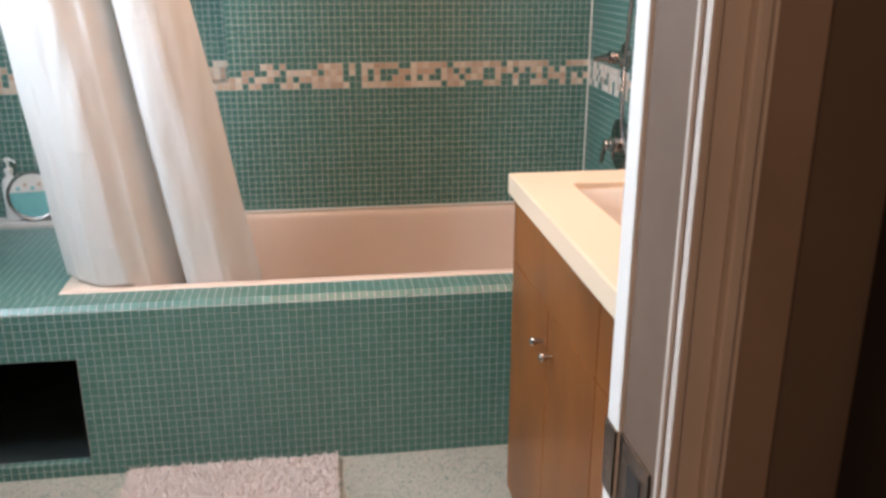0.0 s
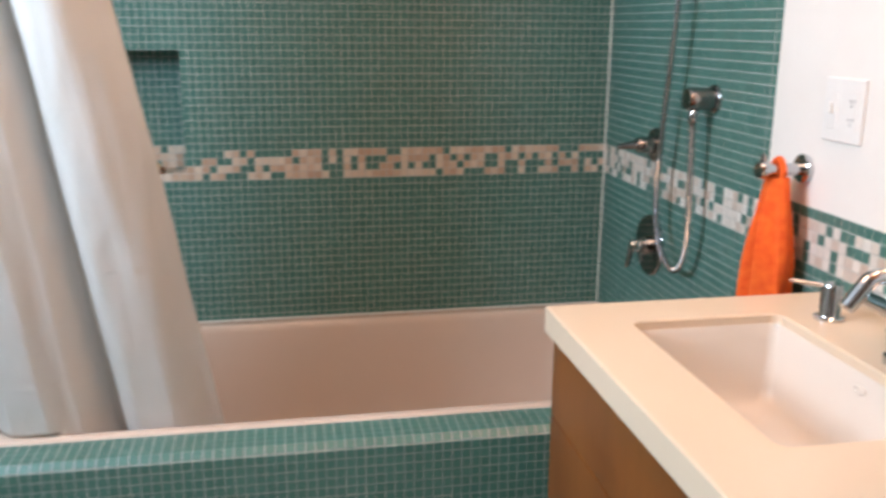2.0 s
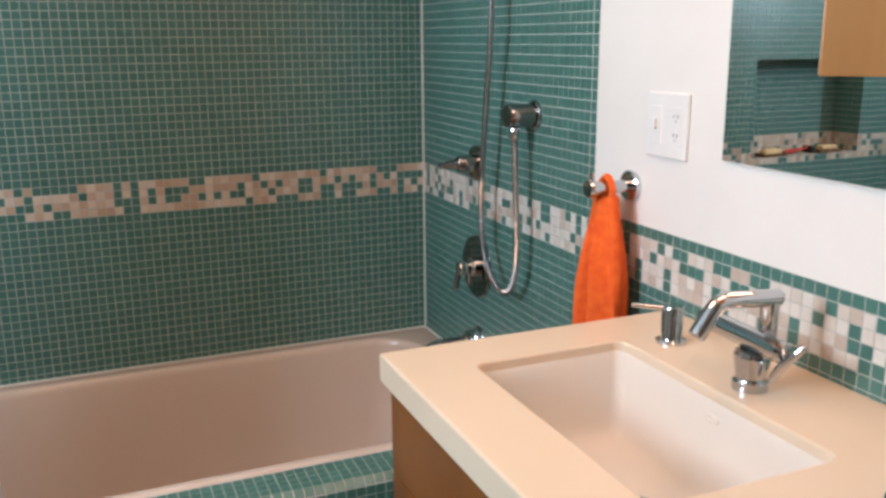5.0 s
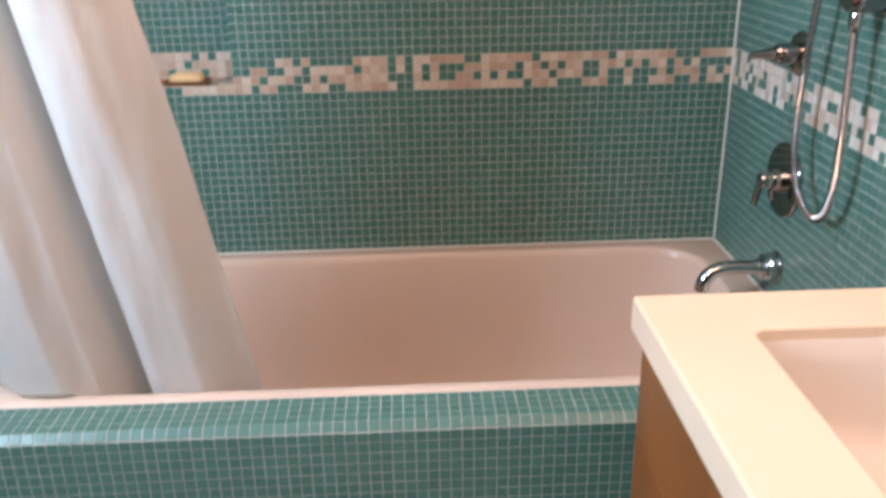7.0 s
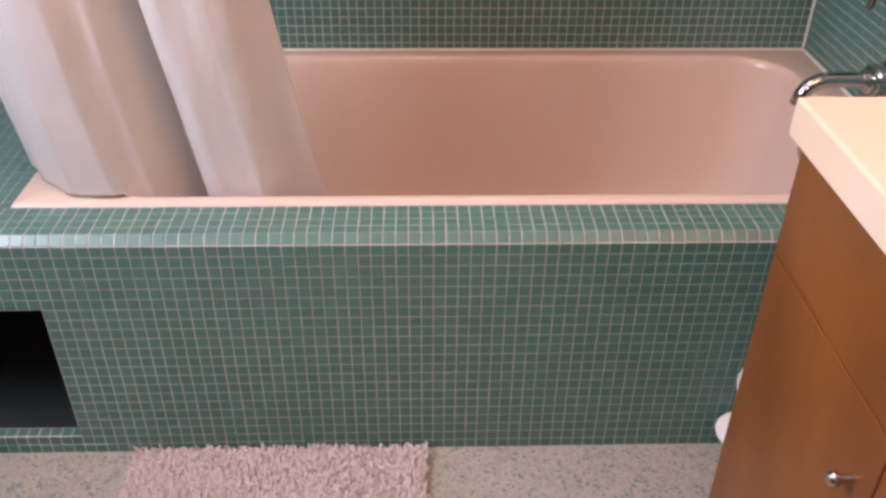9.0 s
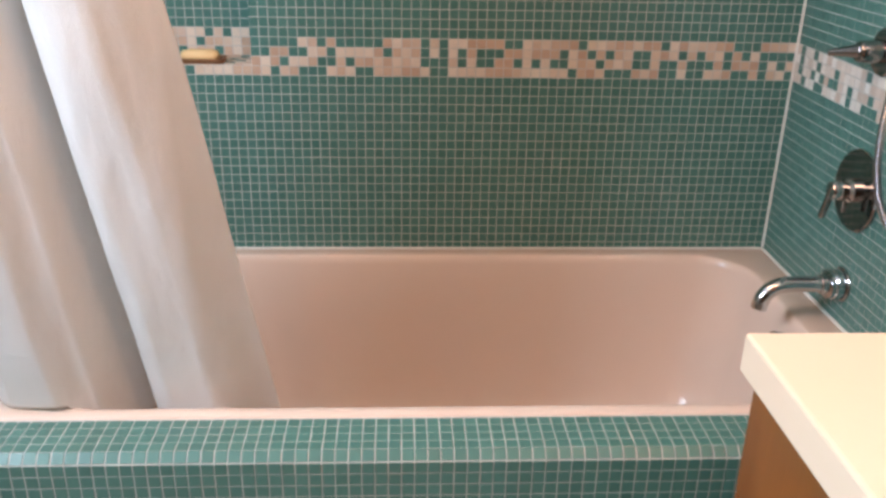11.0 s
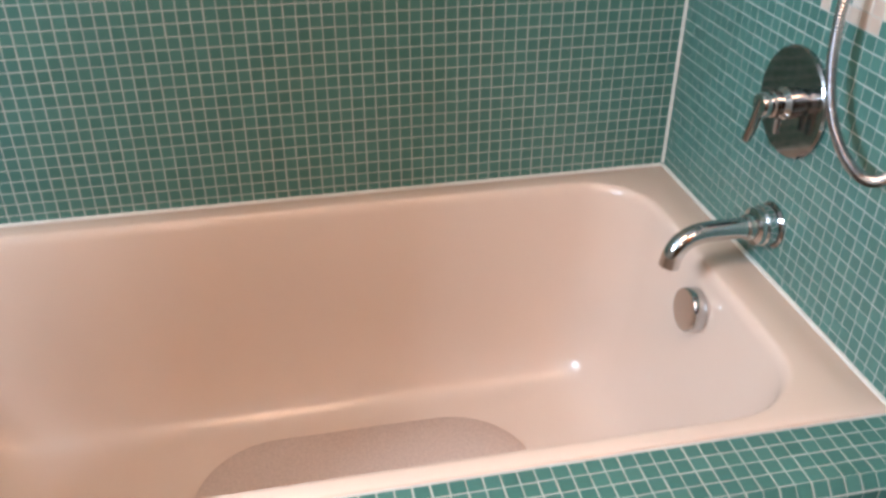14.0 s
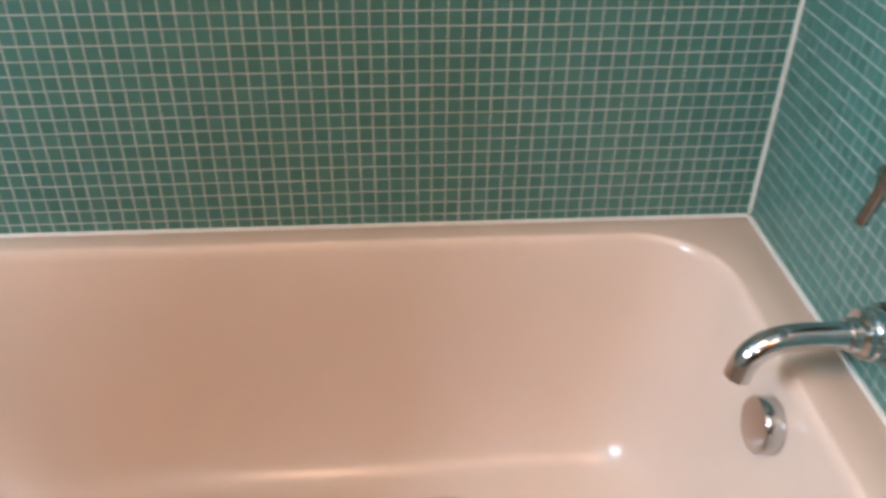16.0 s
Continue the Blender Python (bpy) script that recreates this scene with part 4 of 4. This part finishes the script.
# shaggy floor mat
rug = thing("shag_mat", "pinkish white shaggy bath mat before the tub", "bath mat", (-0.25, 1.84, 0))
RX0, RX1, RY0, RY1 = -0.530, 0.022, 1.60, 2.052
piece("backing", box(RX0, RX1, RY0, RY1, 0.0005, 0.010, 0.003), SHAG, rug)
rnd = random.Random(5)
vs, fs = [], []
for i in range(20000):
    x, y = rnd.uniform(RX0 - 0.004, RX1 + 0.004), rnd.uniform(RY0 - 0.004, RY1 + 0.004)
    a, ln, w = rnd.uniform(0, 6.283), rnd.uniform(0.010, 0.019), rnd.uniform(0.0014, 0.0026)
    ux, uy, k = math.cos(a), math.sin(a), len(vs)
    tx, ty, h = x + ux * ln * 0.75, y + uy * ln * 0.75, 0.010 + ln * rnd.uniform(0.25, 0.7)
    for q in (-1, 1):
        vs.append((x - uy * w * q, y + ux * w * q, 0.006))
    for q in (-1, 1):
        vs.append(((x + tx) / 2 - uy * w * q, (y + ty) / 2 + ux * w * q, h + 0.004))
    vs.append((tx, min(ty, YA - 0.002), max(h - 0.004, 0.003)))
    fs += [(k, k + 1, k + 3, k + 2), (k + 2, k + 3, k + 4)]
me = bpy.data.meshes.new("pile")
me.from_pydata(vs, [], fs)
me.materials.append(SHAG)
own(tagged(new("pile", me), kind="stuff"), rug)

# ---- mosaic tiles ----
GREEN_AT = {
    0: (-14, -13, -12, -11, -10, -7, -5, -4, -3, -2, -1, 4, 6, 13, 14, 21, 30, 38, 39, 40),
    1: (-14, -13, -10, -9, -6, 0, 4, 6, 8, 10, 11, 12, 19, 22, 24, 27, 28, 32, 34, 37, 39, 41, 42, 43, 44),
    2: (-11, -7, -6, -4, 4, 5, 6, 8, 10, 11, 14, 16, 18, 19, 23, 27, 28, 30, 31, 33, 34, 35, 37, 41, 43),
    3: (-12, -9, -8, -7, -3, -2, 5, 6, 20, 24, 25, 26, 30, 31, 33, 34, 38, 39, 41, 44),
}
pick = random.Random(11)
SHAPES = {}


def tile_mesh(pu, pv, material):
    """One tile, shared by all alike ones."""
    key = (pu, pv, material.name)
    if key not in SHAPES:
        a, b, i, h = pu / 2 - 0.00095, pv / 2 - 0.00095, 0.0005, PROUD
        me = bpy.data.meshes.new("tile")
        me.from_pydata([(-a, -b, 0), (a, -b, 0), (a, b, 0), (-a, b, 0), (-a + i, -b + i, h), (a - i, -b + i, h), (a - i, b - i, h), (-a + i, b - i, h)], [],
                       [(4, 5, 6, 7), (0, 1, 5, 4), (1, 2, 6, 5), (2, 3, 7, 6), (3, 0, 4, 7)])
        me.materials.append(material)
        SHAPES[key] = me
    return SHAPES[key]


def tiles(parent, origin, u, v, nu, nv, pu, pv, kind_of, near=None, facing=(0, 0, 0)):
    """Tiles from origin along u and v. kind_of(i, j) gives a material or None; near(i, j) picks those that are objects."""
    o, u, v = Vector(origin), Vector(u), Vector(v)
    if u.cross(v).dot(Vector(facing)) < 0:
        o, u, step = o + u * nu * pu, -u, lambda i: nu - 1 - i
    else:
        step = lambda i: i
    n = u.cross(v)
    turn = Matrix((u, v, n)).transposed().to_4x4()
    heap, singles = {}, 0
    for j in range(nv):
        for i in range(nu):
            m = kind_of(step(i), j)
            if m is None:
                continue
            c = o + u * (i + 0.5) * pu + v * (j + 0.5) * pv
            tilt = Euler((pick.gauss(0, 0.008), pick.gauss(0, 0.008), pick.gauss(0, 0.006))).to_matrix().to_4x4()
            c = c + u * pick.gauss(0, 0.00018) + v * pick.gauss(0, 0.00018)
            place = Matrix.Translation(c) @ turn @ tilt
            shape = tile_mesh(pu, pv, m)
            if near and singles < 300 and near(step(i), j):
                t = new("tile", shape)
                t.parent = parent
                t.matrix_world = place
                t.matrix_parent_inverse = Matrix.Identity(4) if parent.parent is None else t.matrix_parent_inverse
                singles += 1
            else:
                vs, fs = heap.setdefault(m, ([], []))
                k = len(vs)
                vs += [tuple(place @ q.co) for q in shape.vertices]
                fs += [tuple(k + q for q in p.vertices) for p in shape.polygons]
    for m, (vs, fs) in heap.items():
        me = bpy.data.meshes.new("tiling")
        me.from_pydata(vs, [], fs)
        me.materials.append(m)
        t = tagged(new("tiling", me), kind="stuff")
        t.parent = parent


def band_by_chance(share):
    return GREEN if pick.random() < share else STONE


def back_kind(i, j):
    x, z = XR - (i + 0.5) * PU, ZR + (j + 0.5) * PV
    if NX0 < x < NX1 and NZ0 < z < NZ1 or x < WX1 + 0.012 and WZ0 - 0.03 < z < WZ1:
        return None
    if 20 <= j < 24:
        c, row = 44 - i, 23 - j
        if c >= -14:
            return GREEN if c in GREEN_AT[row] else STONE
        return band_by_chance(0.30)
    return GREEN


nb = int((XR - XL) / PU)
tiles(bw, (XR - 0.0005, g, ZR), (-1, 0, 0), (0, 0, 1), nb, 86, PU, PV, back_kind, lambda i, j: i < 20 and 1 < j < 17, (0, -1, 0))
# niche: back, bottom, sides, top
gn = g + 0.127
tiles(bw, (NX1, gn, NZ0), (-1, 0, 0), (0, 0, 1), 24, 16, PU, PV, lambda i, j: band_by_chance(0.2) if j < 3 else GREEN, None, (0, -1, 0))
tiles(bw, (NX0, g, NZ0), (1, 0, 0), (0, 1, 0), 24, 6, PU, 0.0211, lambda i, j: band_by_chance(0.2))
tiles(bw, (NX0, g, NZ0), (0, 1, 0), (0, 0, 1), 6, 16, 0.0211, PV, lambda i, j: band_by_chance(0.2) if j < 3 else GREEN, None, (1, 0, 0))
tiles(bw, (NX1, gn, NZ0), (0, -1, 0), (0, 0, 1), 6, 16, 0.0211, PV, lambda i, j: band_by_chance(0.2) if j < 3 else GREEN, None, (-1, 0, 0))


def tap_kind(i, j):
    y, z = YB - (i + 0.5) * 0.0213, ZR + (j + 0.5) * PV
    if i >= 42 and j >= 25:
        return None
    if 20 <= j < 24:
        return GREEN if pick.random() < 0.30 else PALE
    return GREEN


gx = XR + PROUD
bm = box(XR + PROUD, XR + 0.02, YB - 43 * 0.0213, YB, ZR, ZR + 86 * PV)
add_box(bm, XR + PROUD, XR + 0.02, YB - 105 * 0.0213, YB - 43 * 0.0213, ZR, ZR + 25 * PV)
add_box(bm, XR + PROUD, XR + 0.02, YA + 0.004 - 16 * 0.0213, YA + 0.004, ZR - 22 * PV, ZR)
own(part("grout_bed", bm, GROUT), rw)
tiles(rw, (gx, YB, ZR), (0, -1, 0), (0, 0, 1), 105, 86, 0.0213, PV, tap_kind, lambda i, j: 8 < i < 27 and 1 < j < 18, (-1, 0, 0))
tiles(rw, (gx, YB - 42 * 0.0213 - 0.0022, ZR + 25 * PV), (0, -1, 0), (0, 0, 1), 1, 61, 0.0200, PV, lambda i, j: GREEN, None, (-1, 0, 0))
tiles(rw, (gx, YA + 0.004, ZR - 22 * PV), (0, -1, 0), (0, 0, 1), 16, 22, 0.0213, PV, lambda i, j: GREEN, None, (-1, 0, 0))

# apron, its rounded edge, the deck and the platform


# (u, v) must give a normal that points into the room
tiles(ap, (XL, gA, 0.0), (1, 0, 0), (0, 0, 1), nb, 22, PU, PA, lambda i, j: None if HX - 0.55 < XL + (i + 0.5) * PU < HX and HZ0 < (j + 0.5) * PA < HZ1 else GREEN,
      lambda i, j: 58 < i < 82 and 8 < j < 22)
own(part("jamb", box(HX - 0.004, HX + 0.0005, gA + 0.004, gA + 0.094, HZ0, HZ1), MORTAR), ap)
s2 = math.sqrt(0.5)
ed = PV
tiles(ap, (XL, gA + 0.0004, 0.4802), (1, 0, 0), (0, s2, s2), nb, 1, PU, ed, lambda i, j: GREEN)
tiles(ap, (XL, gA + 0.0155, gT), (1, 0, 0), (0, 1, 0), nb, 4, PU, 0.0213, lambda i, j: GREEN, lambda i, j: 55 < i < 125)
npl = int((TUBL - XL) / PU)
tiles(platf, (TUBL - npl * PU, gA + 0.0155 + 4 * 0.0213, gT), (1, 0, 0), (0, 1, 0), npl, 30, PU, 0.0213, lambda i, j: GREEN)
tiles(ap, (HX - 26 * PU, gA + 0.0012, HZ0 - PROUD), (1, 0, 0), (0, 1, 0), 26, 1, PU, 0.0213, lambda i, j: GREEN)
